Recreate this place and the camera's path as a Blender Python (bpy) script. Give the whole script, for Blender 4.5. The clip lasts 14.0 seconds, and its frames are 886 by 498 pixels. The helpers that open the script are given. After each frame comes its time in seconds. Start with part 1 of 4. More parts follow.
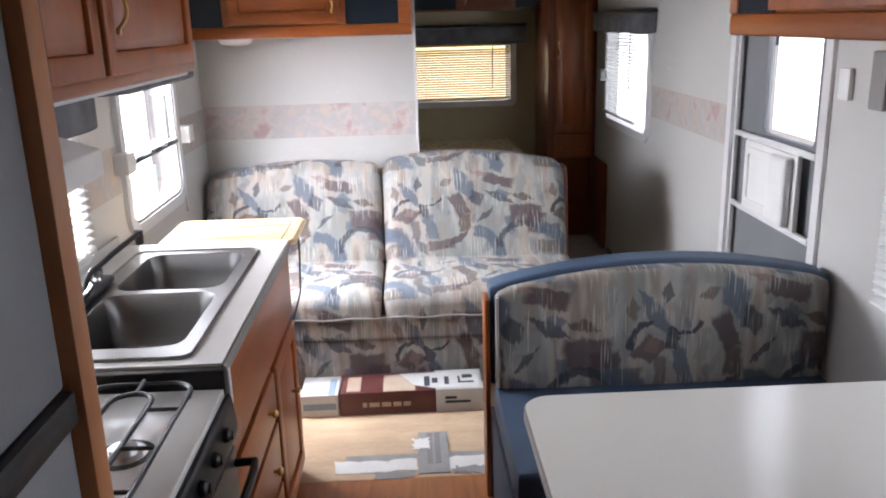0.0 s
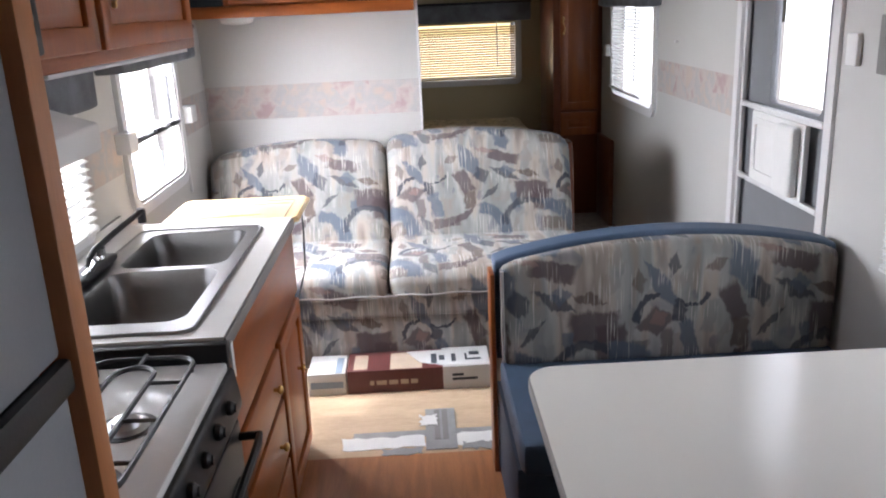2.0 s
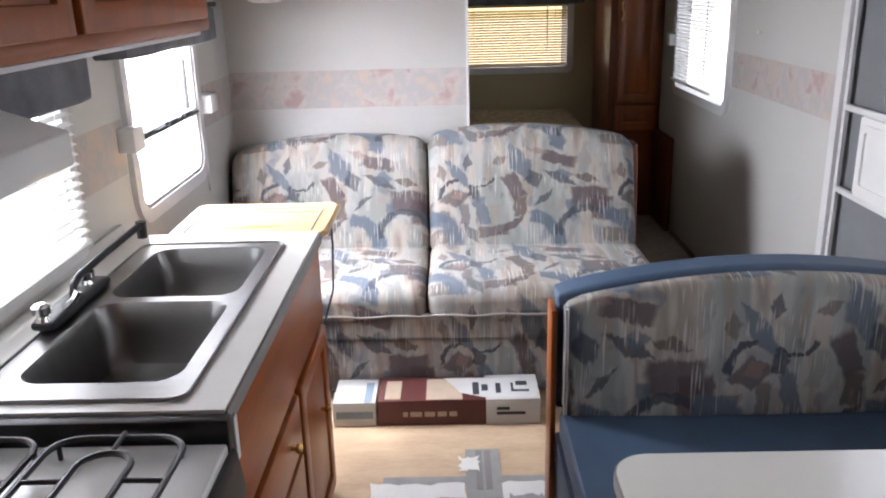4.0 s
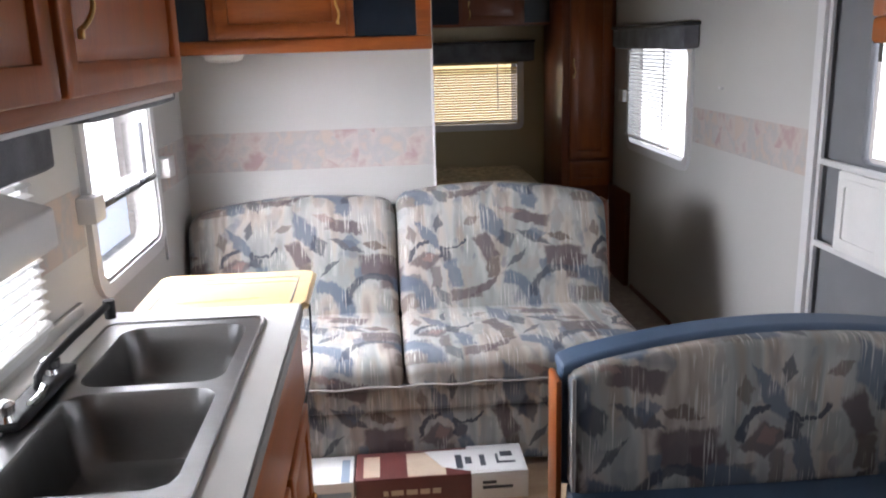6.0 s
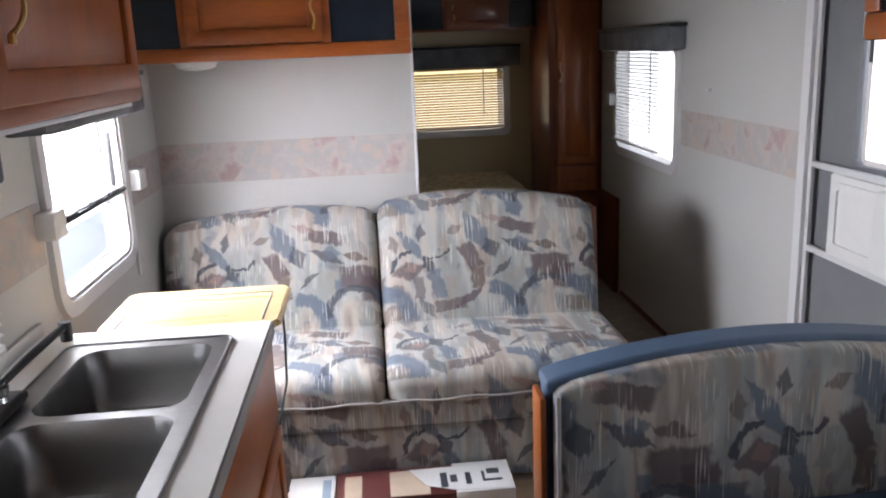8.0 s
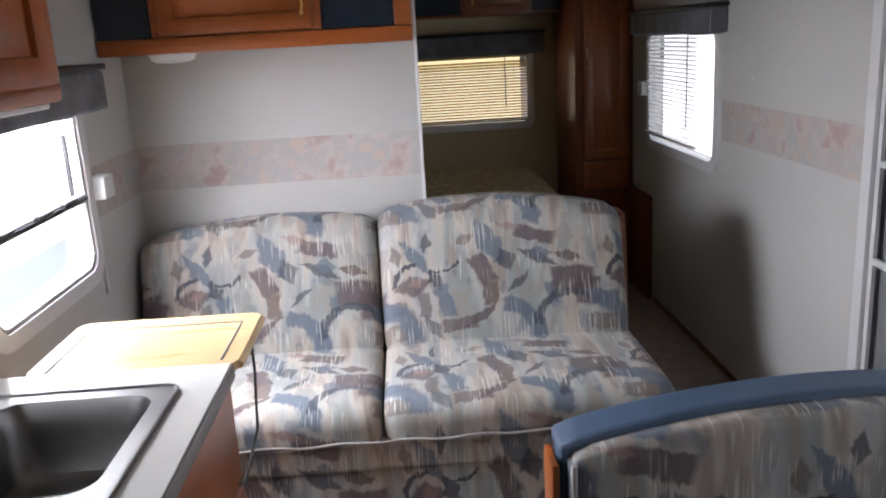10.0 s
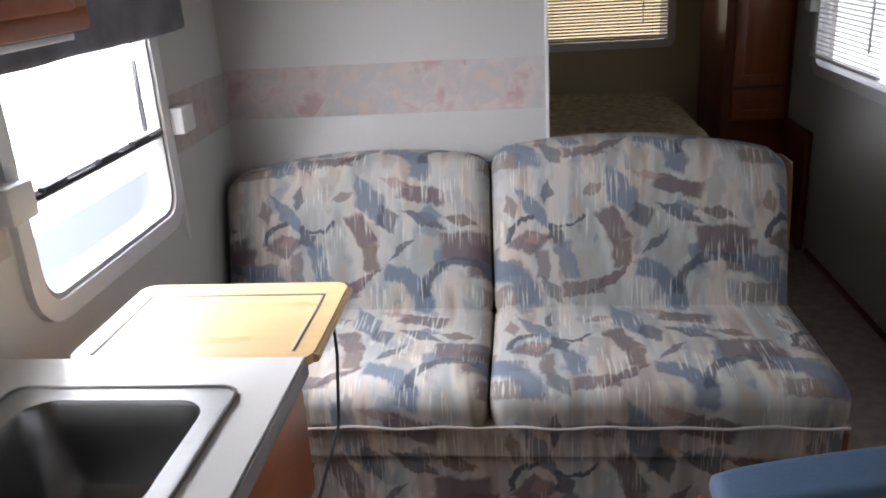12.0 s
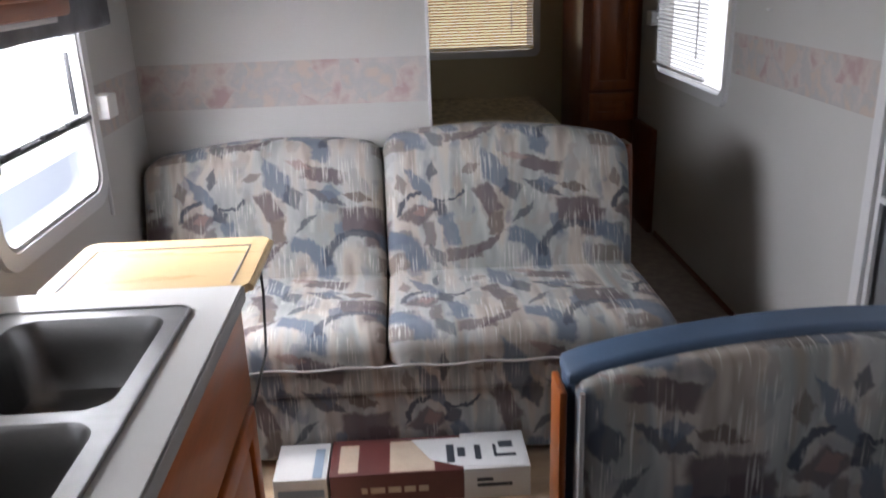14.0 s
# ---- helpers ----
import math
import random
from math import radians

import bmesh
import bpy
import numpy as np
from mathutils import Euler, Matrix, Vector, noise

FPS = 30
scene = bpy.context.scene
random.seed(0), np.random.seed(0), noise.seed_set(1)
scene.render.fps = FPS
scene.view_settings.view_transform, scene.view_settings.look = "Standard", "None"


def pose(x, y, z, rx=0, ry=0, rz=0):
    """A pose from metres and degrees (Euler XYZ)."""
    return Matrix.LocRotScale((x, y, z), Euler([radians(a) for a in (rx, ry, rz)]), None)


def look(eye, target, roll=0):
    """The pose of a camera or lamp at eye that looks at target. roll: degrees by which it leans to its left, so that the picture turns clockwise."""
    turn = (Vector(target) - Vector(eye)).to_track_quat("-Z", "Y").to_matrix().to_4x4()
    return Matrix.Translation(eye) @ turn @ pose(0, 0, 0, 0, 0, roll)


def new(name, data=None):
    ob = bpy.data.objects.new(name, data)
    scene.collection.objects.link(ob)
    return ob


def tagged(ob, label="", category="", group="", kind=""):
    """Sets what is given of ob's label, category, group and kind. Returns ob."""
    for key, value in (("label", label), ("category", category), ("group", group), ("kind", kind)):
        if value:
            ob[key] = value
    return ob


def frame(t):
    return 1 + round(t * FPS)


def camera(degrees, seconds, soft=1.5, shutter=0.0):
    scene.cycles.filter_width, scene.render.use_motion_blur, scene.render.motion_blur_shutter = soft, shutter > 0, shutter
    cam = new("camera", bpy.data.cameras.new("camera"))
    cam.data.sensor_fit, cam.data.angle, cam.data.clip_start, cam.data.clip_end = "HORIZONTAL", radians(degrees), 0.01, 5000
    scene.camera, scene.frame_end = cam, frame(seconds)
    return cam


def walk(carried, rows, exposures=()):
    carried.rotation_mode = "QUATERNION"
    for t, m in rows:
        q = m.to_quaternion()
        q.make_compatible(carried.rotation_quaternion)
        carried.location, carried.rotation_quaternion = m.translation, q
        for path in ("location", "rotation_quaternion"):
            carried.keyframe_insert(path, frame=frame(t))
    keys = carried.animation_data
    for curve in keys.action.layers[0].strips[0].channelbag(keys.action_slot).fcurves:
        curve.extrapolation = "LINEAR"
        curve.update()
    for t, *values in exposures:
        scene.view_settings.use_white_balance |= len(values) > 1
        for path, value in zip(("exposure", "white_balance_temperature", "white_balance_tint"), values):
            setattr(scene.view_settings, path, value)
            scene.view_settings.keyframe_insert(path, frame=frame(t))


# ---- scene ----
cam = camera(57.0, 14.0, soft=2.0, shutter=0.4)
PATH = [
    (0, (1.023, 0.732, 1.649), (1.091, 2.657, 1.11), -1.6),
    (0.5, (1.03, 0.738, 1.641), (1.091, 2.661, 1.097), -1.8),
    (1, (1.039, 0.74, 1.629), (1.091, 2.662, 1.078), -2.1),
    (1.5, (1.047, 0.739, 1.618), (1.09, 2.659, 1.058), -2.4),
    (2, (1.039, 0.739, 1.614), (1.083, 2.654, 1.038), -2.6),
    (2.5, (1.034, 0.789, 1.619), (1.056, 2.695, 1.013), -2.8),
    (2.7, (1.037, 0.841, 1.617), (1.034, 2.743, 0.998), -2.9),
    (4.8, (0.893, 1.317, 1.61), (0.892, 3.223, 1.004), -0.5),
    (5, (0.864, 1.326, 1.607), (0.901, 3.24, 1.028), -0.6),
    (5.5, (0.823, 1.338, 1.611), (0.924, 3.263, 1.078), -1.0),
    (6, (0.822, 1.342, 1.615), (0.96, 3.275, 1.124), -1.7),
    (6.5, (0.828, 1.356, 1.613), (1.003, 3.302, 1.186), -1.9),
    (7, (0.845, 1.363, 1.607), (1.048, 3.304, 1.17), -2.0),
    (7.5, (0.856, 1.388, 1.604), (1.083, 3.321, 1.146), -1.8),
    (7.7, (0.86, 1.406, 1.606), (1.057, 3.34, 1.138), -2.0),
    (10, (0.996, 1.827, 1.593), (1.071, 3.762, 1.093), -3.2),
    (10.5, (0.937, 1.951, 1.618), (1.113, 3.868, 1.076), -1.5),
    (11, (0.925, 2.082, 1.582), (0.878, 3.993, 0.996), -2.6),
    (11.5, (0.946, 2.19, 1.59), (0.753, 4.068, 0.929), -3.3),
    (12, (0.987, 2.266, 1.597), (0.777, 4.132, 0.909), -3.5),
    (12.5, (1.012, 2.27, 1.607), (0.855, 4.151, 0.946), -3.2),
    (13, (1.016, 2.197, 1.607), (0.943, 4.093, 0.975), -2.6),
    (13.5, (0.965, 2.015, 1.588), (0.984, 3.92, 0.977), -1.8),
    (14, (0.957, 1.833, 1.586), (1.036, 3.718, 0.923), -1.9),
]
walk(cam, [(t, look(eye, target, roll)) for t, eye, target, roll in PATH],
     [(0, -0.05, 6200, 17), (2.5, 0.0, 6200, 17), (5, -0.3, 6200, 17), (7.5, -0.4, 6200, 17), (10, -0.65, 6200, 17), (11.2, -0.6, 6200, 17), (12.5, -1.1, 6200, 17), (14, -0.9, 6200, 17)])

# ---------------------------------------------------------------- light
XL, XR = -0.04, 2.42          # inner faces of the side walls
YB, YP, YF = -0.7, 5.0, 7.5   # wall behind, partition, bedroom end wall
H = 2.06

world = bpy.data.worlds.new("sky")
world.use_nodes = True
scene.world = world
wn = world.node_tree.nodes
sky = wn.new("ShaderNodeTexSky")
sky.sky_type, sky.sun_disc = "NISHITA", False
sky.sun_elevation, sky.sun_rotation = radians(61), radians(-74)
sky.dust_density = 3.0
world.node_tree.links.new(sky.outputs[0], wn["Background"].inputs[0])
wn["Background"].inputs[1].default_value = 0.15

sun = new("sun", bpy.data.lights.new("sun", "SUN"))
sun.data.energy, sun.data.angle, sun.data.color = 5.0, radians(6), (1.0, 0.96, 0.9)
sun.matrix_world = look((-3.5, 5.2, 7.4), (0, 4.2, 0.9))


def window_light(name, x, y, z, towards, w, h, watts, colour=(0.95, 0.98, 1.0)):
    ob = new(name, bpy.data.lights.new(name, "AREA"))
    ob.data.shape, ob.data.size, ob.data.size_y = "RECTANGLE", w, h
    ob.data.energy, ob.data.color = watts, colour
    ob.matrix_world = look((x, y, z), towards)
    return ob


# daylight in the openings
window_light("daylight_lounge_window", XL - 0.25, 4.32, 1.38, (0.30, 4.46, 0.62), 1.3, 0.46, 175)
window_light("daylight_sink_window", XL - 0.06, 2.85, 1.16, (1.2, 2.85, 1.16), 0.86, 0.40, 4.5)
window_light("daylight_door_window", XR + 0.075, 3.78, 1.52, (0, 3.78, 1.52), 0.44, 0.66, 3.6)
window_light("daylight_bedroom_side", XR + 0.07, 6.0, 1.26, (0, 6.0, 1.26), 0.98, 0.60, 6)
window_light("daylight_bedroom_end", 1.45, YF + 0.07, 1.23, (1.45, 0, 1.23), 0.74, 0.42, 2.0, (1.0, 0.80, 0.40))
window_light("daylight_dinette_window", XR + 0.07, 2.3, 1.10, (0, 2.3, 1.10), 1.2, 0.6, 8)

# ---------------------------------------------------------------- materials


def material(name, colour, rough=0.5, metal=0.0, vary=0.08, scale=8.0, bump=0.05, fine=120.0, stretch=(1, 1, 1), coat=0.0, second=None):
    """Principled surface with broad variation, fine grain and a little relief."""
    m = bpy.data.materials.new(name)
    m.use_nodes = True
    nt = m.node_tree
    n, l = nt.nodes, nt.links
    b = n["Principled BSDF"]
    b.inputs["Metallic"].default_value = metal
    b.inputs["Coat Weight"].default_value = coat
    b.inputs["Coat Roughness"].default_value = 0.12
    co = n.new("ShaderNodeTexCoord")
    mp = n.new("ShaderNodeMapping")
    mp.inputs["Scale"].default_value = stretch
    l.new(co.outputs["Object"], mp.inputs[0])
    big = n.new("ShaderNodeTexNoise")
    big.inputs["Scale"].default_value, big.inputs["Detail"].default_value = scale, 5
    small = n.new("ShaderNodeTexNoise")
    small.inputs["Scale"].default_value, small.inputs["Detail"].default_value = fine, 3
    l.new(mp.outputs[0], big.inputs[0])
    l.new(mp.outputs[0], small.inputs[0])
    add = n.new("ShaderNodeMath")
    add.operation = "MULTIPLY_ADD"
    add.inputs[1].default_value = 0.4
    l.new(small.outputs[0], add.inputs[0])
    l.new(big.outputs[0], add.inputs[2])
    ramp = n.new("ShaderNodeValToRGB")
    c0 = [max(0, c * (1 - vary)) for c in (second or colour)]
    c1 = [min(1, c * (1 + vary)) for c in colour]
    ramp.color_ramp.elements[0].position, ramp.color_ramp.elements[1].position = 0.5, 0.9
    ramp.color_ramp.elements[0].color, ramp.color_ramp.elements[1].color = (*c0, 1), (*c1, 1)
    l.new(add.outputs[0], ramp.inputs[0])
    l.new(ramp.outputs[0], b.inputs["Base Color"])
    mr = n.new("ShaderNodeMapRange")
    mr.inputs[3].default_value, mr.inputs[4].default_value = max(0.02, rough - 0.06), min(1, rough + 0.08)
    l.new(big.outputs[0], mr.inputs[0])
    l.new(mr.outputs[0], b.inputs["Roughness"])
    if bump:
        bp = n.new("ShaderNodeBump")
        bp.inputs["Strength"].default_value, bp.inputs["Distance"].default_value = bump, 0.004
        l.new(small.outputs[0], bp.inputs["Height"])
        l.new(bp.outputs[0], b.inputs["Normal"])
    return m


def tapestry(name):
    """Woven upholstery: a repeat of painted patches, arcs and brush strokes in blue, plum and brown on a pale striped ground."""
    m = bpy.data.materials.new(name)
    m.use_nodes = True
    nt = m.node_tree
    n, l = nt.nodes, nt.links
    b = n["Principled BSDF"]
    b.inputs["Roughness"].default_value = 0.85
    b.inputs["Sheen Weight"].default_value = 0.1

    def vec(op, a, c=None, d=None):
        x = n.new("ShaderNodeVectorMath")
        x.operation = op
        for i, s in enumerate((a, c, d)):
            if s is None:
                continue
            if isinstance(s, tuple):
                x.inputs[i].default_value = s
            else:
                l.new(s, x.inputs[i])
        return x.outputs["Value"] if op == "LENGTH" else x.outputs["Vector"]

    def num(op, a, c=None):
        x = n.new("ShaderNodeMath")
        x.operation = op
        for i, s in enumerate((a, c)):
            if s is None:
                continue
            if isinstance(s, (int, float)):
                x.inputs[i].default_value = s
            else:
                l.new(s, x.inputs[i])
        return x.outputs[0]

    def ramp(source, stops, constant=False):
        r = n.new("ShaderNodeValToRGB")
        r.color_ramp.interpolation = "CONSTANT" if constant else "LINEAR"
        while len(r.color_ramp.elements) < len(stops):
            r.color_ramp.elements.new(0.5)
        for e, (p, c) in zip(r.color_ramp.elements, stops):
            e.position, e.color = p, (*c, 1) if isinstance(c, tuple) else (c, c, c, 1)
        l.new(source, r.inputs[0])
        return r.outputs[0]

    def step(source, lo, hi, top=1.0):
        x = n.new("ShaderNodeMapRange")
        x.interpolation_type = "SMOOTHSTEP"
        x.inputs[1].default_value, x.inputs[2].default_value, x.inputs[4].default_value = lo, hi, top
        l.new(source, x.inputs[0])
        return x.outputs[0]

    def mix(fac, a, c):
        x = n.new("ShaderNodeMix")
        x.data_type = "RGBA"
        l.new(fac, x.inputs[0])
        for i, s in ((6, a), (7, c)):
            if isinstance(s, tuple):
                x.inputs[i].default_value = (*s, 1)
            else:
                l.new(s, x.inputs[i])
        return x.outputs[2]

    co = n.new("ShaderNodeTexCoord")
    # seat and back share one flat pattern: x across, y + z along the cloth
    sep = n.new("ShaderNodeSeparateXYZ")
    l.new(co.outputs["Object"], sep.inputs[0])
    comb = n.new("ShaderNodeCombineXYZ")
    l.new(sep.outputs[0], comb.inputs[0])
    l.new(num("ADD", sep.outputs[2], sep.outputs[1]), comb.inputs[1])
    flat = comb.outputs[0]

    def fuzz(stretch, detail=2, colour=False):
        x = n.new("ShaderNodeTexNoise")
        x.inputs["Scale"].default_value, x.inputs["Detail"].default_value = 1.0, detail
        l.new(vec("MULTIPLY", flat, stretch), x.inputs[0])
        return x.outputs["Color" if colour else 0]

    # dragged-brush edges: ragged along the threads, softly bent at large
    edge = vec("MULTIPLY_ADD", fuzz((120, 12, 1), 2, True), (0.006, 0.024, 0), flat)
    edge = vec("MULTIPLY_ADD", fuzz((24, 20, 1), 2, True), (0.036, 0.036, 0), edge)
    edge = vec("SUBTRACT", edge, (0.021, 0.030, 0))

    cream, pale, greige = (0.42, 0.365, 0.315), (0.36, 0.355, 0.34), (0.26, 0.225, 0.19)
    sage, blue, slate = (0.25, 0.265, 0.25), (0.095, 0.122, 0.165), (0.034, 0.042, 0.060)
    plum, brown, rose = (0.080, 0.055, 0.060), (0.105, 0.074, 0.060), (0.24, 0.155, 0.14)
    col = ramp(fuzz((11, 1.6, 1), 2), [(0.30, greige), (0.40, sage), (0.48, pale), (0.55, cream), (0.63, greige), (0.72, cream)])
    # loose vertical bands in the ground
    col = mix(step(fuzz((13, 6, 1), 2), 0.53, 0.58, 0.5), col, ramp(fuzz((9, 9, 1), 1), [(0.40, greige), (0.52, sage), (0.62, blue)]))

    P, Q = 0.80, 0.54

    def cell(u, v):
        return vec("WRAP", vec("SUBTRACT", edge, (u, v + 5.17, 0)), (P / 2, Q / 2, 1), (-P / 2, -Q / 2, -1))

    def patch(u, v, hw, hh, turn, colour, strength=0.9, square=False):
        nonlocal col
        r = n.new("ShaderNodeVectorRotate")
        r.rotation_type = "Z_AXIS"
        r.inputs["Angle"].default_value = radians(-turn)
        l.new(cell(u, v), r.inputs[0])
        q = vec("DIVIDE", r.outputs[0], (hw * 1.05, hh * 1.0, 1.0))
        if square:
            s = n.new("ShaderNodeSeparateXYZ")
            l.new(vec("ABSOLUTE", q), s.inputs[0])
            d = num("MAXIMUM", s.outputs[0], s.outputs[1])
        else:
            s = n.new("ShaderNodeSeparateXYZ")
            l.new(vec("ABSOLUTE", q), s.inputs[0])
            d = num("MULTIPLY", num("ADD", s.outputs[0], s.outputs[1]), 0.78)
        col = mix(step(d, 1.20, 0.86, strength * 0.92), col, colour)

    def arc(u, v, radius, half, facing, spread, colour, strength=0.9):
        """A brushed bow; facing is the direction of its middle, spread the cosine at which it ends."""
        nonlocal col
        q = cell(u, v)
        d = num("ABSOLUTE", num("SUBTRACT", vec("LENGTH", q), radius))
        x = n.new("ShaderNodeVectorMath")
        x.operation = "DOT_PRODUCT"
        l.new(vec("NORMALIZE", q), x.inputs[0])
        x.inputs[1].default_value = (math.cos(radians(facing)), math.sin(radians(facing)), 0)
        band = step(d, half * 1.6, half * 0.9, strength)
        col = mix(num("MULTIPLY", band, step(x.outputs["Value"], spread, spread + 0.12)), col, colour)

    patch(0.04, 0.19, 0.045, 0.060, 0, plum, 0.9, True)
    patch(0.11, 0.16, 0.050, 0.030, 0, slate, 0.6, True)
    patch(0.19, 0.26, 0.052, 0.040, 12, plum, 0.85)
    patch(0.20, 0.27, 0.025, 0.022, 20, rose)
    patch(0.13, 0.40, 0.018, 0.040, 10, brown, 0.7)
    patch(0.205, 0.385, 0.022, 0.085, 32, blue)
    patch(0.27, 0.28, 0.021, 0.040, 28, slate)
    patch(0.245, 0.45, 0.014, 0.040, -5, slate, 0.8)
    patch(0.307, 0.18, 0.024, 0.070, 14, blue, 0.9, True)
    patch(0.23, 0.17, 0.020, 0.055, 0, plum, 0.7, True)
    patch(0.45, 0.31, 0.030, 0.065, 24, plum, 0.9, True)
    patch(0.476, 0.20, 0.024, 0.050, 0, brown, 0.9, True)
    patch(0.48, 0.43, 0.036, 0.095, 22, blue)
    patch(0.535, 0.35, 0.030, 0.045, 20, slate, 0.8)
    patch(0.65, 0.455, 0.070, 0.030, -15, plum, 0.9, True)
    patch(0.655, 0.35, 0.060, 0.022, -28, slate, 0.85)
    patch(0.67, 0.37, 0.030, 0.030, 0, blue, 0.8)
    patch(0.77, 0.35, 0.045, 0.020, -12, brown)
    patch(0.785, 0.25, 0.075, 0.052, 0, plum, 0.92, True)
    patch(0.44, 0.105, 0.065, 0.015, 38, plum)
    patch(0.36, 0.075, 0.060, 0.026, 4, plum, 0.8, True)
    patch(0.62, 0.13, 0.030, 0.060, 0, sage, 0.8, True)
    patch(0.10, 0.05, 0.060, 0.035, 0, brown, 0.7, True)
    patch(0.37, 0.27, 0.020, 0.055, -8, sage, 0.8, True)
    patch(0.39, 0.45, 0.030, 0.018, 20, brown, 0.7)
    patch(0.58, 0.24, 0.050, 0.012, 48, slate, 0.8)
    patch(0.70, 0.19, 0.016, 0.045, 6, blue, 0.8, True)
    patch(0.26, 0.07, 0.022, 0.050, 30, slate, 0.7)
    patch(0.56, 0.50, 0.040, 0.014, -20, rose, 0.7)
    arc(0.30, 0.375, 0.066, 0.0050, -80, 0.45, slate)
    arc(0.20, 0.275, 0.075, 0.0085, 140, 0.55, slate)
    arc(0.52, 0.02, 0.125, 0.026, 35, 0.50, blue)
    arc(0.77, 0.07, 0.120, 0.013, 110, 0.10, slate, 0.8)
    arc(0.05, 0.02, 0.140, 0.030, 45, 0.60, blue, 0.85)
    # pale loose threads over everything, in clusters
    threads = num("MULTIPLY", step(fuzz((170, 7, 1), 1), 0.56, 0.66, 0.6), step(fuzz((7, 7, 1), 1), 0.44, 0.60))
    col = mix(threads, col, (0.60, 0.57, 0.52))
    l.new(col, b.inputs["Base Color"])
    weave = n.new("ShaderNodeTexNoise")
    weave.inputs["Scale"].default_value = 420
    l.new(co.outputs["Object"], weave.inputs[0])
    bp = n.new("ShaderNodeBump")
    bp.inputs["Strength"].default_value, bp.inputs["Distance"].default_value = 0.25, 0.003
    l.new(weave.outputs[0], bp.inputs["Height"])
    l.new(bp.outputs[0], b.inputs["Normal"])
    return m


def border_paper(name):
    """Faded wallpaper border: dusty rose and cream flower blocks."""
    m = material(name, (0.62, 0.50, 0.44), 0.8, vary=0.05, bump=0.03)
    n, l = m.node_tree.nodes, m.node_tree.links
    co = n.new("ShaderNodeTexCoord")
    v = n.new("ShaderNodeTexVoronoi")
    v.inputs["Scale"].default_value = 9
    l.new(co.outputs["Object"], v.inputs[0])
    noi = n.new("ShaderNodeTexNoise")
    noi.inputs["Scale"].default_value, noi.inputs["Detail"].default_value = 13, 4
    l.new(co.outputs["Object"], noi.inputs[0])
    s = n.new("ShaderNodeSeparateColor")
    l.new(v.outputs["Color"], s.inputs[0])
    a = n.new("ShaderNodeMath")
    a.operation = "MULTIPLY_ADD"
    a.inputs[1].default_value = 0.35
    l.new(s.outputs[0], a.inputs[0])
    l.new(noi.outputs[0], a.inputs[2])
    r = n.new("ShaderNodeValToRGB")
    for p, c in ((0.58, (0.50, 0.445, 0.41)), (0.74, (0.41, 0.40, 0.395))):
        r.color_ramp.elements.new(p).color = (*c, 1)
    r.color_ramp.elements[0].position, r.color_ramp.elements[0].color = 0.40, (0.41, 0.30, 0.285, 1)
    r.color_ramp.elements[-1].position, r.color_ramp.elements[-1].color = 0.86, (0.50, 0.42, 0.36, 1)
    l.new(a.outputs[0], r.inputs[0])
    l.new(r.outputs[0], n["Principled BSDF"].inputs["Base Color"])
    return m


def glass(name, tint=(1, 1, 1), rough=0.0):
    m = bpy.data.materials.new(name)
    m.use_nodes = True
    b = m.node_tree.nodes["Principled BSDF"]
    b.inputs["Base Color"].default_value = (*tint, 1)
    b.inputs["Transmission Weight"].default_value, b.inputs["Roughness"].default_value, b.inputs["IOR"].default_value = 1, rough, 1.45
    return m


WALL = material("white wall panel", (0.52, 0.515, 0.49), 0.5, vary=0.03, scale=2, fine=260, bump=0.04)
TAN = material("tan bedroom wall panel", (0.50, 0.43, 0.27), 0.6, vary=0.04, scale=2, fine=260, bump=0.04)
CEIL = material("ceiling panel", (0.52, 0.50, 0.47), 0.7, vary=0.03, scale=3)
BORDER = border_paper("wallpaper border")
OAK = material("orange oak", (0.33, 0.088, 0.014), 0.36, vary=0.07, scale=3, fine=30, stretch=(6, 6, 0.5), bump=0.06, coat=0.08, second=(0.24, 0.060, 0.010))
OAKX = material("orange oak rail", (0.33, 0.088, 0.014), 0.36, vary=0.07, scale=3, fine=30, stretch=(0.6, 0.6, 6), bump=0.06, coat=0.08, second=(0.24, 0.060, 0.010))
DARKOAK = material("dark cherry wood", (0.17, 0.042, 0.012), 0.32, vary=0.07, scale=3, fine=30, stretch=(6, 6, 0.5), bump=0.05, coat=0.3)
POST = material("light oak post", (0.50, 0.20, 0.07), 0.45, vary=0.12, scale=3, fine=30, stretch=(6, 6, 0.5))
BRASS = material("antique brass", (0.68, 0.44, 0.16), 0.28, metal=1.0, vary=0.1)
SMOKE = material("smoked dark glass", (0.018, 0.024, 0.034), 0.12, vary=0.1, bump=0)
STEEL = material("brushed stainless steel", (0.25, 0.245, 0.24), 0.32, metal=1.0, vary=0.06, scale=5, fine=90, stretch=(1, 10, 1), bump=0.05)
CHROME = material("chrome", (0.8, 0.8, 0.8), 0.1, metal=1.0, vary=0.03, bump=0)
LAMINATE = material("white speckled laminate", (0.70, 0.69, 0.66), 0.13, vary=0.03, scale=6, fine=300, bump=0.01)
TABLETOP = material("cream laminate tabletop", (0.74, 0.73, 0.68), 0.17, vary=0.025, scale=0.8, fine=320, bump=0.015)
EDGE = material("grey edge trim", (0.24, 0.23, 0.22), 0.5)
BOARD = material("yellow birch board", (0.58, 0.41, 0.21), 0.28, vary=0.08, scale=3, fine=40, stretch=(0.8, 9, 1), coat=0.2)
BLACK = material("black enamel", (0.006, 0.006, 0.007), 0.4, vary=0.2, bump=0.01)
BLACKPL = material("black plastic", (0.010, 0.010, 0.011), 0.42, vary=0.2)
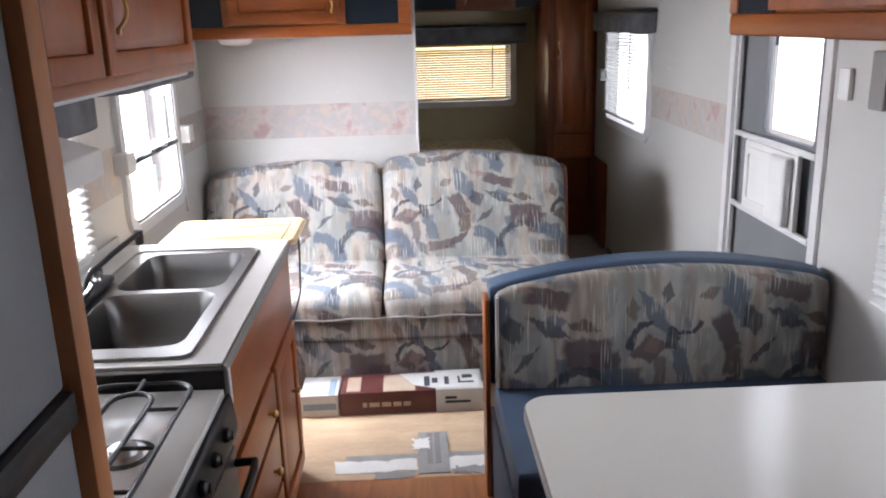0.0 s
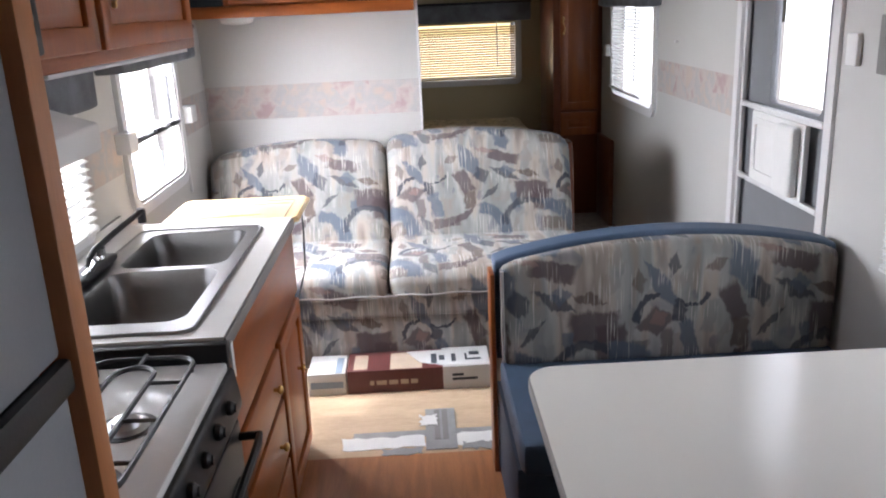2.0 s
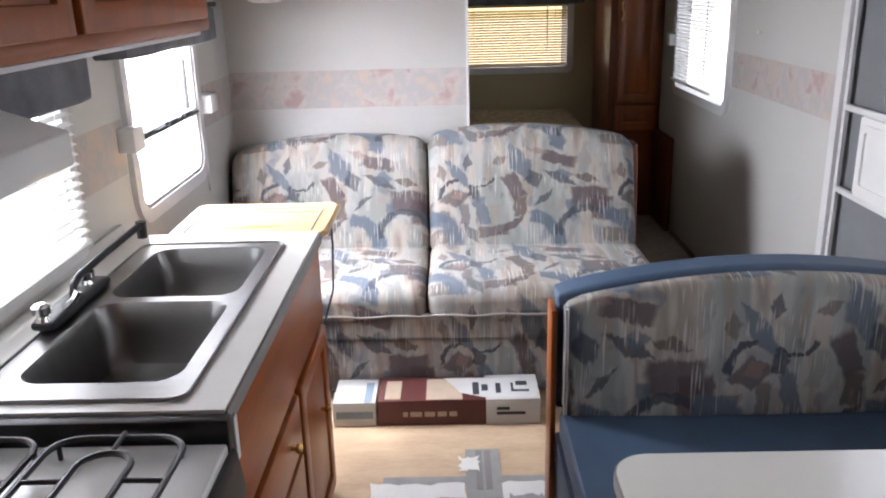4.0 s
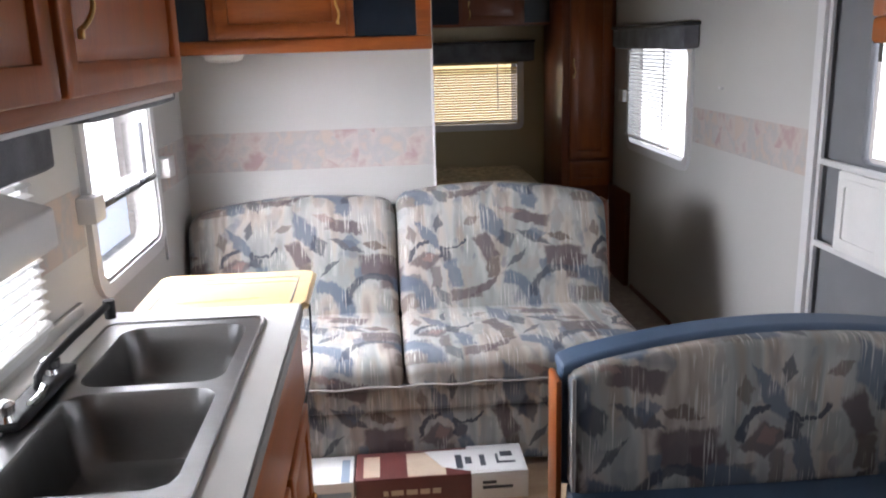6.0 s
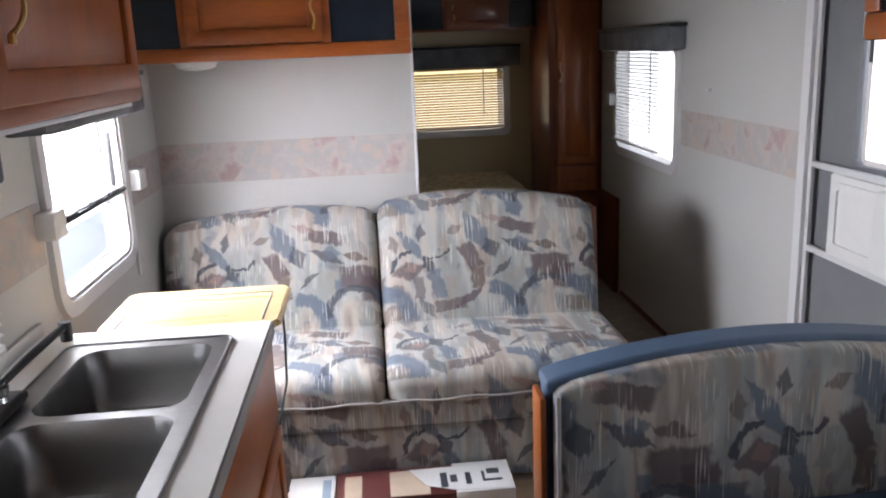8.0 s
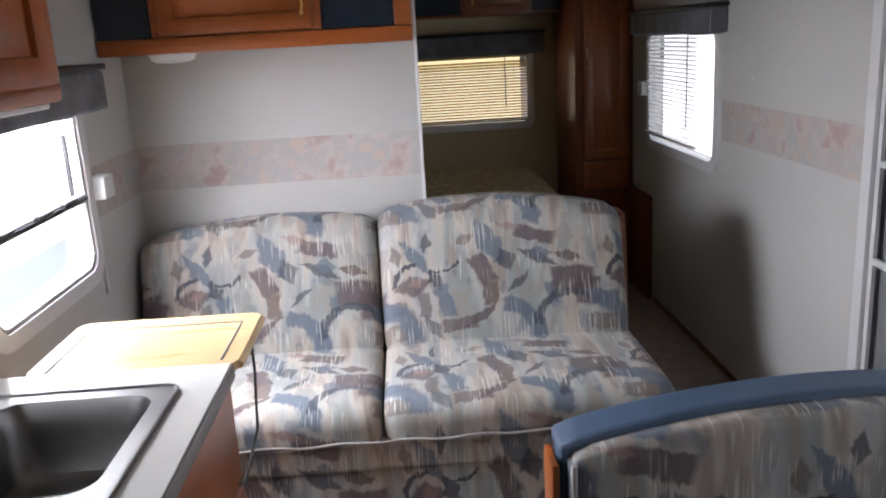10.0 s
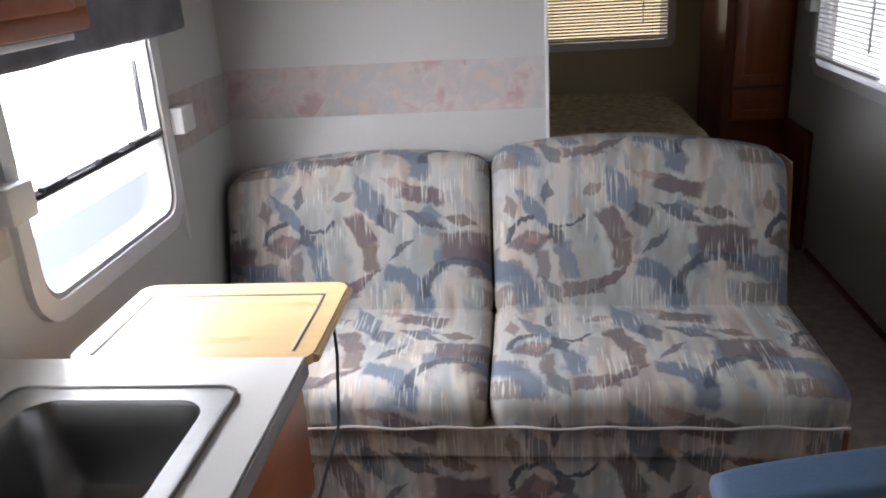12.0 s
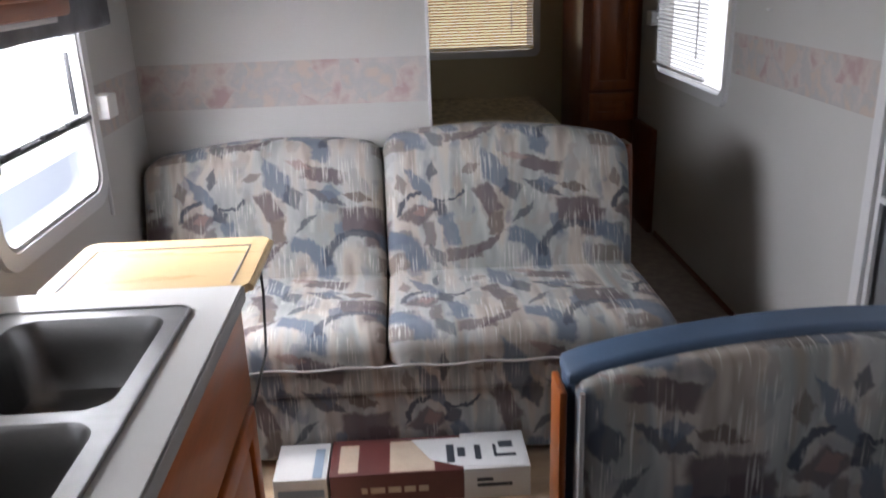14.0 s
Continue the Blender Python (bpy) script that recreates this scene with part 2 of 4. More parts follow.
ENAMEL = material("white stove enamel", (0.80, 0.80, 0.78), 0.2, vary=0.02, bump=0.01)
IRON = material("black iron", (0.010, 0.010, 0.011), 0.45, vary=0.2)
FRIDGE = material("grey fridge panel", (0.30, 0.32, 0.34), 0.38, vary=0.05, scale=2, bump=0.05)
WHITEPL = material("white plastic", (0.74, 0.74, 0.72), 0.4, vary=0.03, bump=0.01)
SLAT = material("white blind slat", (0.76, 0.76, 0.74), 0.45, vary=0.02, bump=0)
SLATTAN = material("yellowed blind slat", (0.50, 0.36, 0.12), 0.5, vary=0.06, bump=0)
ALU = material("white aluminium frame", (0.68, 0.68, 0.68), 0.4, metal=0.1, vary=0.03, bump=0.01)
VALANCE = material("charcoal padded cloth", (0.13, 0.135, 0.15), 0.9, vary=0.35, scale=9, fine=300, bump=0.2)
SCREEN = material("grey screen door", (0.17, 0.175, 0.185), 0.6, vary=0.06, fine=500, bump=0.1)
BLUE = material("slate blue vinyl", (0.055, 0.095, 0.16), 0.55, vary=0.12, scale=7, fine=160, bump=0.12)
FABRIC = tapestry("patchwork tapestry")
WELT = material("pale piping", (0.36, 0.34, 0.32), 0.85, vary=0.1)
OSB = material("bare strand board", (0.56, 0.42, 0.28), 0.75, vary=0.06, scale=7, fine=45, stretch=(0.7, 2.2, 1), bump=0.08, second=(0.50, 0.36, 0.23))
VINYL = material("orange oak floor", (0.36, 0.15, 0.06), 0.35, vary=0.2, scale=5, fine=50, stretch=(8, 0.7, 1), bump=0.04)
CARPET = material("beige carpet", (0.36, 0.31, 0.27), 0.95, vary=0.18, scale=20, fine=400, bump=0.5)
TAPE = material("grey duct tape", (0.30, 0.30, 0.30), 0.4, vary=0.1, scale=14)
PAPER = material("torn white paper", (0.72, 0.72, 0.70), 0.8, vary=0.06)
BEDDING = material("floral cream quilt", (0.62, 0.54, 0.36), 0.9, vary=0.2, scale=24, fine=200, bump=0.3, second=(0.40, 0.34, 0.22))
MAROON = material("maroon carton", (0.10, 0.025, 0.022), 0.5, vary=0.12)
CARTON = material("white carton", (0.55, 0.55, 0.54), 0.6, vary=0.06)
KRAFT = material("kraft carton", (0.45, 0.36, 0.27), 0.7, vary=0.1)
PRINT = material("dark print", (0.03, 0.035, 0.045), 0.6)
BLUEPRINT = material("blue grey print", (0.20, 0.26, 0.33), 0.6)
FACADE = material("grey blue siding", (0.42, 0.46, 0.52), 0.8, vary=0.06, scale=1.5)
GRAVEL = material("pale gravel ground", (0.42, 0.40, 0.37), 0.95, vary=0.2, scale=3, fine=40, bump=0.4)
LENS = material("frosted lamp lens", (0.75, 0.74, 0.70), 0.45, vary=0.03)
BURNER = material("aluminium burner", (0.6, 0.6, 0.6), 0.35, metal=1.0)
PANE = glass("window glass")


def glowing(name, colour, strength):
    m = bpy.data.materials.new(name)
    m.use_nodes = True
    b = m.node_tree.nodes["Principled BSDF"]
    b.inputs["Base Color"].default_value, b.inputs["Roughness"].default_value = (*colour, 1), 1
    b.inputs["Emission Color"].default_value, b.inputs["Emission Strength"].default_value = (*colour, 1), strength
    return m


# emissive backdrop colours: blown-out daylight and extra light through the lounge window
GLOW_HIGH = glowing("glowing white backdrop", (0.95, 0.98, 1.0), 10.0)
GLOW_LOW = glowing("glowing grey blue backdrop", (0.68, 0.75, 0.84), 1.5)

# ---------------------------------------------------------------- building helpers


def thing(name, at, label, category, group="", kind=""):
    ob = new(name)
    ob.location = at
    ob.empty_display_size = 0.05
    return tagged(ob, label, category, group, kind)


def place_under(ob, parent):
    if parent:
        ob.parent = parent
        if not parent.parent:
            ob.matrix_parent_inverse = parent.matrix_basis.inverted()
    return ob


def part(name, bm, mat, parent=None, label="", smooth=True):
    """One mesh object under a thing or part; vertices in world metres."""
    bmesh.ops.recalc_face_normals(bm, faces=bm.faces)
    me = bpy.data.meshes.new(name)
    bm.to_mesh(me)
    bm.free()
    me.materials.append(mat)
    if smooth:
        me.shade_smooth()
        me.set_sharp_from_angle(angle=radians(38))
    ob = place_under(new(name, me), parent)
    if label:
        ob["label"] = label
    return ob


def structure(name, bm, mat, label, category, smooth=True):
    return tagged(part(name, bm, mat, None, "", smooth), label, category, "", "structure")


def single(name, bm, mat, label, category, group=""):
    return tagged(part(name, bm, mat), label, category, group)


def box(x0, x1, y0, y1, z0, z1, bevel=0.003, bm=None, seg=2):
    b = bmesh.new()
    bmesh.ops.create_cube(b, size=1)
    for v in b.verts:
        v.co = Vector(((x0 + x1) / 2 + v.co.x * (x1 - x0), (y0 + y1) / 2 + v.co.y * (y1 - y0), (z0 + z1) / 2 + v.co.z * (z1 - z0)))
    if bevel:
        bmesh.ops.bevel(b, geom=b.edges[:], offset=bevel, segments=seg, profile=0.5, affect="EDGES")
    return merge(bm, b)


def merge(bm, b):
    if bm is None:
        return b
    me = bpy.data.meshes.new("tmp")
    b.to_mesh(me)
    b.free()
    bm.from_mesh(me)
    bpy.data.meshes.remove(me)
    return bm


def rounded(u0, u1, v0, v1, r, seg=6):
    pts = []
    for cu, cv, a0 in ((u1 - r, v1 - r, 0), (u0 + r, v1 - r, 90), (u0 + r, v0 + r, 180), (u1 - r, v0 + r, 270)):
        for i in range(seg + 1):
            a = radians(a0 + 90 * i / seg)
            pts.append((cu + r * math.cos(a), cv + r * math.sin(a)))
    return pts


def rect(u0, u1, v0, v1):
    return [(u0, v0), (u1, v0), (u1, v1), (u0, v1)]


def slab(outer, holes, place, t, bevel=0.0):
    """A plate of thickness t with holes; place(u, v, w) gives the world point."""
    b = bmesh.new()
    edges = []
    for loop in (outer, *holes):
        vs = [b.verts.new((u, v, 0)) for u, v in loop]
        edges += [b.edges.new((vs[i], vs[(i + 1) % len(vs)])) for i in range(len(vs))]
    bmesh.ops.triangle_fill(b, use_beauty=True, use_dissolve=False, edges=edges)
    ex = bmesh.ops.extrude_face_region(b, geom=b.faces[:])
    for g in ex["geom"]:
        if isinstance(g, bmesh.types.BMVert):
            g.co.z += t
    for v in b.verts:
        v.co = Vector(place(*v.co))
    return b


def on_x(x, s=1):
    return lambda u, v, w: (x + s * w, u, v)


def on_y(y, s=1):
    return lambda u, v, w: (u, y + s * w, v)


def on_z(z, s=1):
    return lambda u, v, w: (u, v, z + s * w)


def ring(outer, inner, place, t):
    return slab(outer, [inner], place, t)


def soft(lo, hi, r, shape=None, cuts=22):
    """An upholstered block with rounded edges; shape moves each point."""
    b = bmesh.new()
    bmesh.ops.create_cube(b, size=1)
    bmesh.ops.subdivide_edges(b, edges=b.edges[:], cuts=cuts, use_grid_fill=True)
    lo, hi = Vector(lo), Vector(hi)
    for v in b.verts:
        p = Vector([lo[i] + (v.co[i] + 0.5) * (hi[i] - lo[i]) for i in range(3)])
        q = Vector([min(max(p[i], lo[i] + r), hi[i] - r) for i in range(3)])
        d = p - q
        if d.length > 1e-6:
            p = q + d.normalized() * r
        if shape:
            p = Vector(shape(p, v.co))
        v.co = p
    return b


def tube(points, r, seg=8, bm=None, close=False):
    """A round bar along a line of points."""
    b = bmesh.new()
    pts = [Vector(p) for p in points]
    rings = []
    up = None
    for i, p in enumerate(pts):
        a = pts[i - 1] if i or close else p
        c = pts[(i + 1) % len(pts)] if i < len(pts) - 1 or close else p
        d = (c - a).normalized()
        if up is None:
            up = d.orthogonal().normalized()
        up = (up - d * up.dot(d)).normalized()
        side = d.cross(up)
        rings.append([b.verts.new(p + r * (math.cos(k) * up + math.sin(k) * side)) for k in [2 * math.pi * j / seg for j in range(seg)]])
    for i in range(len(rings) - (0 if close else 1)):
        a, c = rings[i], rings[(i + 1) % len(rings)]
        for j in range(seg):
            b.faces.new((a[j], a[(j + 1) % seg], c[(j + 1) % seg], c[j]))
    if not close:
        b.faces.new(rings[0])
        b.faces.new(rings[-1])
    return merge(bm, b)


def lathe(profile, at, axis="z", seg=20, bm=None):
    """A turned shape: profile of (radius, height) along an axis from at."""
    b = bmesh.new()
    rows = []
    for r, h in profile:
        row = []
        for j in range(seg):
            a = 2 * math.pi * j / seg
            c, s = max(r, 1e-4) * math.cos(a), max(r, 1e-4) * math.sin(a)
            off = {"z": (c, s, h), "x": (h, c, s), "y": (c, h, s)}[axis]
            row.append(b.verts.new(Vector(at) + Vector(off)))
        rows.append(row)
    for a, c in zip(rows, rows[1:]):
        for j in range(seg):
            b.faces.new((a[j], a[(j + 1) % seg], c[(j + 1) % seg], c[j]))
    b.faces.new(rows[0])
    b.faces.new(rows[-1])
    return merge(bm, b)


def panel_door(parent, place, u0, u1, v0, v1, mat, handle=None, glazed=False, name="door"):
    """A cabinet door on the plane of place (w towards the room): frame, bevelled field or dark glass, brass pull at handle = (u, v)."""
    st = 0.055
    b = bmesh.new()
    loops = [[b.verts.new(place(u, v, w)) for u, v in rect(u0 + i, u1 - i, v0 + i, v1 - i)] for i, w in ((0, 0), (0, 0.019), (st, 0.019), (st, 0))]
    for k in range(4):
        p, q = loops[k], loops[(k + 1) % 4]
        for j in range(4):
            b.faces.new((p[j], p[(j + 1) % 4], q[(j + 1) % 4], q[j]))
    bmesh.ops.bevel(b, geom=b.edges[:], offset=0.004, segments=2, profile=0.5, affect="EDGES")
    d = part(name, b, mat, parent)
    if not glazed:
        e, g = st - 0.002, st + 0.03
        b = bmesh.new()
        loops = [[b.verts.new(place(u, v, w)) for u, v in rect(u0 + i, u1 - i, v0 + i, v1 - i)] for i, w in ((e, 0), (e, 0.006), (st + 0.01, 0.006), (g, 0.015))]
        for p, q in zip(loops, loops[1:]):
            for j in range(4):
                b.faces.new((p[j], p[(j + 1) % 4], q[(j + 1) % 4], q[j]))
        b.faces.new(loops[0])
        b.faces.new(loops[-1])
        part("panel", b, mat, d)
    if glazed:
        p, q = place(u0 + st - 0.002, v0 + st - 0.002, 0.002), place(u1 - st + 0.002, v1 - st + 0.002, 0.008)
        part("pane", box(*[f(p[i], q[i]) for i in range(3) for f in (min, max)], bevel=0), SMOKE, d, "smoked dark glass pane")
    if handle:
        hu, hv = handle
        pts = []
        for i in range(13):
            s = i / 12
            pts.append(place(hu + 0.006 * math.sin(2 * math.pi * s), hv - 0.05 + 0.10 * s, 0.02 + 0.026 * math.sin(math.pi * s) ** 0.7))
        hb = tube(pts, 0.0045, 8)
        for e in (-0.055, 0.055):
            p = place(hu, hv + e, 0.022)
            box(p[0] - 0.006, p[0] + 0.006, p[1] - 0.006, p[1] + 0.006, p[2] - 0.009, p[2] + 0.009, 0.004, hb)
        part("handle", hb, BRASS, d, "curved antique brass pull")
    return d


def blind(name, place, u0, u1, v0, v1, pitch, mat, label, tilt=22, wand=None):
    """A venetian blind: head rail, slats, bottom rail, cords."""
    p = place(u0, v1, 0)
    t = thing(name, p, label, "window blind")
    lo, hi = place(u0, v1 - 0.022, 0), place(u1, v1 + 0.006, 0.026)
    part("head_rail", box(*[f(lo[i], hi[i]) for i in range(3) for f in (min, max)], bevel=0.003), mat, t)
    lo, hi = place(u0, v0, 0.004), place(u1, v0 + 0.012, 0.024)
    part("bottom_rail", box(*[f(lo[i], hi[i]) for i in range(3) for f in (min, max)], bevel=0.003), mat, t)
    count = int((v1 - 0.03 - v0 - 0.012) / pitch)
    first = None
    for i in range(count):
        v = v0 + 0.02 + pitch * i
        if first is None:
            b = bmesh.new()
            cross = []
            for k in range(4):
                s = k / 3 - 0.5
                cross.append((0.014 + 0.022 * s * math.cos(radians(tilt)), 0.022 * s * math.sin(radians(tilt)) + 0.0018 * (1 - 4 * s * s)))
            rows = [[b.verts.new(place(u, v0 + 0.02 + c[1] + e, c[0])) for c in cross] for u in (u0 + 0.004, u1 - 0.004) for e in (0, 0.0009)]
            for k in range(3):
                b.faces.new((rows[0][k], rows[0][k + 1], rows[2][k + 1], rows[2][k]))
                b.faces.new((rows[1][k], rows[1][k + 1], rows[3][k + 1], rows[3][k]))
            for e in (0, 3):
                b.faces.new((rows[0][e], rows[1][e], rows[3][e], rows[2][e]))
            first = part("slat", b, mat, t)
        else:
            s = place_under(new("slat", first.data), t)
            s.location = (0, 0, pitch * i)
    for u in (u0 + 0.12 * (u1 - u0), u1 - 0.12 * (u1 - u0)):
        part("cord", tube([place(u, v0, 0.027), place(u, v1 - 0.02, 0.027)], 0.0014, 5), mat, t)
    if wand:
        part("wand", tube([place(wand, v1 - 0.01, 0.034), place(wand, v0 + 0.10, 0.036)], 0.004, 6), WHITEPL, t, "clear plastic tilt wand")
    return t


# ---------------------------------------------------------------- shell
T = 0.05
LW = rounded(3.75, 4.46, 0.92, 1.50, 0.07)
SW = rounded(2.40, 3.30, 0.96, 1.42, 0.03)
RW = rounded(5.50, 6.50, 0.955, 1.56, 0.06)
DW = rounded(1.62, 2.98, 0.82, 1.40, 0.05)
DOOR = rect(3.45, 4.23, 0.06, 1.90)
BW = rounded(1.06, 1.86, 1.00, 1.46, 0.03)

structure("ground", box(-60, 60, -60, 60, -0.75, -0.7, 0), GRAVEL, "pale gravel ground outside the trailer", "ground")
structure("floor", box(XL, XR, YB, 3.455, -0.05, 0.0, 0), VINYL, "orange oak look vinyl floor, worn", "floor")
structure("floor_lounge", box(XL, XR, 3.457, 4.30, -0.05, -0.003, 0), OSB, "bare strand board subfloor where vinyl is torn away", "floor")
structure("floor_bedroom", box(XL, XR, 4.302, YF, -0.05, 0.004, 0), CARPET, "beige bedroom carpet", "floor")
structure("ceiling", box(XL - T, XR + T, YB - T, YF + T, H, H + 0.05, 0), CEIL, "off-white ceiling panels", "ceiling")
structure("wall_left", slab(rect(YB - T, YF + T, -0.05, H), [LW, SW], on_x(XL, -1), T), WALL, "white panelled side wall with two windows", "wall")
structure("wall_right", slab(rect(YB - T, YF + T, -0.05, H), [RW, DW, DOOR], on_x(XR, 1), T), WALL, "white panelled side wall with door and windows", "wall")
structure("wall_end", slab(rect(XL, XR, -0.05, H), [BW], on_y(YF, 1), T), TAN, "tan panelled bedroom end wall", "wall")
structure("wall_rear", slab(rect(XL, XR, -0.05, H), [], on_y(YB, -1), T), WALL, "plain white rear wall", "wall")
structure("partition", box(XL, 1.055, YP, YP + 0.035, 0.0, H, 0.002), WALL, "white partition wall behind the sofa", "wall")
structure("trim", box(1.052, 1.064, YP - 0.006, YP + 0.041, 0.0, H, 0.002), ALU, "white corner trim on the partition edge", "trim")
structure("wall_border", box(XL + 0.002, 1.051, YP - 0.002, YP, 1.083, 1.254, 0), BORDER, "faded rose floral wallpaper border", "wall border")
structure("wall_border_left", box(XL, XL + 0.002, 4.52, YP - 0.003, 1.075, 1.245, 0), BORDER, "faded rose floral wallpaper border", "wall border")
structure("wall_border_pier", box(XL, XL + 0.002, 3.335, 3.70, 1.075, 1.245, 0), BORDER, "faded rose floral wallpaper border", "wall border")
structure("wall_border_right", box(XR - 0.002, XR, 4.285, 5.44, 1.083, 1.258, 0), BORDER, "faded rose floral wallpaper border", "wall border")
structure("baseboard", box(XR - 0.012, XR, 4.30, 6.40, 0.004, 0.035, 0.003), DARKOAK, "dark wood base trim along the wall", "baseboard")

# self-lit boards added outside the lounge window in place of bright sky and distance
structure("backdrop", box(-2.6, -2.55, 3.0, 12.0, -0.16, 3.2, 0), GLOW_HIGH, "added glowing white board standing in for bright sky outside the window", "backdrop")
structure("backdrop_low", box(-2.54, -2.5, 3.0, 12.0, -0.69, -0.15, 0), GLOW_LOW, "added glowing grey blue board low outside the window", "backdrop")


def window(name, place, loop, inset_loop, label, slider=None):
    t = thing(name, place(*loop[0], 0), label, "window", kind="structure")
    part("window_frame", ring(loop, inset_loop, place, 0.018), ALU, t)
    p = part("pane", slab(inset_loop, [], lambda u, v, w: place(u, v, w - 0.035), 0.004), PANE, t)
    p.visible_shadow = False
    return t


lw = window("window_1", on_x(XL, 1), rounded(3.715, 4.495, 0.885, 1.53, 0.10), rounded(3.76, 4.45, 0.93, 1.49, 0.065), "white framed lounge window with sliding pane half open")
part("inner_gasket", ring(rounded(3.76, 4.45, 0.93, 1.49, 0.065), rounded(3.772, 4.438, 0.942, 1.478, 0.06), on_x(XL - 0.012, 1), 0.022), EDGE, lw, "dark rubber gasket")
part("meeting_rail", box(XL - 0.03, XL + 0.014, 3.772, 4.438, 1.150, 1.178, 0.004), ALU, lw)
part("rail_seal", box(XL + 0.014, XL + 0.022, 3.80, 4.43, 1.158, 1.170, 0.002), BLACKPL, lw, "black rubber seal")
for y in (3.86, 4.10, 4.28):
    part("latch", box(XL + 0.012, XL + 0.032, y - 0.045, y + 0.045, 1.166, 1.182, 0.004), BLACKPL, lw, "black plastic latch")
part("sash_bar", box(XL - 0.01, XL + 0.006, 4.368, 4.376, 1.18, 1.37, 0.003), BLACKPL, lw, "black sash stay")
part("drip_edge", box(XL, XL + 0.012, 4.507, 4.517, 0.82, 1.53, 0.003), ALU, lw)

sw = window("window_2", on_x(XL, 1), rounded(2.37, 3.33, 0.93, 1.45, 0.04), rounded(2.41, 3.29, 0.97, 1.41, 0.02), "white framed window over the sink")
rw = window("window_3", on_x(XR, -1), rounded(5.46, 6.54, 0.915, 1.60, 0.09), rounded(5.51, 6.49, 0.965, 1.55, 0.055), "white framed bedroom side window")
dw = window("window_4", on_x(XR, -1), rounded(1.58, 3.02, 0.78, 1.44, 0.07), rounded(1.63, 2.97, 0.83, 1.39, 0.04), "white framed dinette window")
bw = window("window_5", on_y(YF, -1), rounded(1.02, 1.90, 0.96, 1.50, 0.05), rounded(1.07, 1.85, 1.01, 1.45, 0.02), "framed bedroom end window")

blind("window_blind", on_x(XL + 0.02, 1), 2.42, 3.30, 0.965, 1.40, 0.026, SLAT, "white venetian blind over the sink window", -18)
blind("window_blind", on_x(XR - 0.02, -1), 5.70, 6.50, 1.005, 1.575, 0.021, SLAT, "white venetian blind, pulled crooked to one end", 30, wand=5.76)
blind("window_blind", on_y(YF - 0.02, -1), 1.06, 1.855, 1.015, 1.47, 0.019, SLATTAN, "yellow-toned half closed venetian blind in the bedroom", 37, wand=1.70)
blind("window_blind", on_x(XR - 0.02, -1), 1.62, 2.99, 0.80, 1.40, 0.026, SLAT, "white venetian blind by the dinette", -18)


def valance(place, u0, u1, v0, v1, depth, label):
    """A padded cloth pelmet with a sagging lower edge."""
    cu = (u0 + u1) / 2

    lo, hi = place(u0, v0, 0.0), place(u1, v1, depth)
    lo2, hi2 = [min(a, b) for a, b in zip(lo, hi)], [max(a, b) for a, b in zip(lo, hi)]

    def shape(p, c):
        n1 = noise.noise(Vector((p[0] * 9, p[1] * 9, p[2] * 4)))
        return (p[0] + 0.004 * n1, p[1] + 0.004 * n1, p[2] + 0.006 * n1)

    t = thing("valance", place(cu, v0, 0), label, "window valance")
    part("padding", soft(lo2, hi2, 0.018, shape, 14), VALANCE, t)
    a, b = place(u0 - 0.004, v1 - 0.004, 0), place(u1 + 0.004, v1 + 0.014, depth + 0.004)
    part("top_board", box(*[f(a[i], b[i]) for i in range(3) for f in (min, max)], bevel=0.004), BLACKPL, t)
    return t


valance(on_x(XL, 1), 3.56, 4.50, 1.43, 1.56, 0.11, "charcoal padded valance over the lounge window")
valance(on_x(XL, 1), 2.44, 3.32, 1.35, 1.49, 0.10, "charcoal padded valance over the sink window")
valance(on_x(XR, -1), 5.40, 6.66, 1.545, 1.665, 0.09, "charcoal padded valance over the bedroom window")
valance(on_y(YF, -1), 1.07, 1.97, 1.46, 1.60, 0.09, "charcoal padded valance over the end window")


def tieback(place, u, v):
    a, b = place(u - 0.045, v - 0.038, 0), place(u + 0.045, v + 0.038, 0.055)
    single("curtain_block", box(*[f(a[i], b[i]) for i in range(3) for f in (min, max)], bevel=0.006), WHITEPL, "cream plastic curtain block on the wall", "curtain block", "curtain blocks")


tieback(on_x(XL, 1), 4.54, 1.180)
tieback(on_x(XL, 1), 3.70, 1.183)
tieback(on_x(XR, -1), 6.56, 1.25)
single("curtain_hook", box(XR - 0.016, XR, 5.09, 5.12, 1.365, 1.375, 0.003), ALU, "small metal hook on the white wall", "hook")
single("screw_cap", lathe([(0.010, 0), (0.010, 0.004), (0.006, 0.007)], (XL, 3.62, 0.875), "x", 10), EDGE, "small dark screw cap on the wall", "screw cap")

# ---------------------------------------------------------------- entry door
ed = thing("door_1", (XR, 3.84, 0.06), "entry door with grey screen panels and a bright window", "door", kind="structure")
DWIN = rounded(3.56, 4.00, 1.175, 1.85, 0.03)
part("door_panel", slab(rect(3.45, 4.23, 0.06, 1.90), [DWIN], on_x(XR + 0.03, 1), 0.03), SCREEN, ed, "dark grey inner door panel")
p = part("pane", slab(rounded(3.55, 4.01, 1.165, 1.86, 0.03), [], on_x(XR + 0.045, 1), 0.004), PANE, ed)
p.visible_shadow = False
part("door_jamb", ring(rect(3.405, 4.275, 0.02, 1.945), rect(3.455, 4.225, 0.065, 1.895), on_x(XR, -1), 0.014), ALU, ed)
part("screen_frame", ring(rect(3.458, 4.222, 0.068, 1.892), rect(3.480, 4.200, 0.09, 1.870), on_x(XR + 0.012, -1), 0.012), ALU, ed)
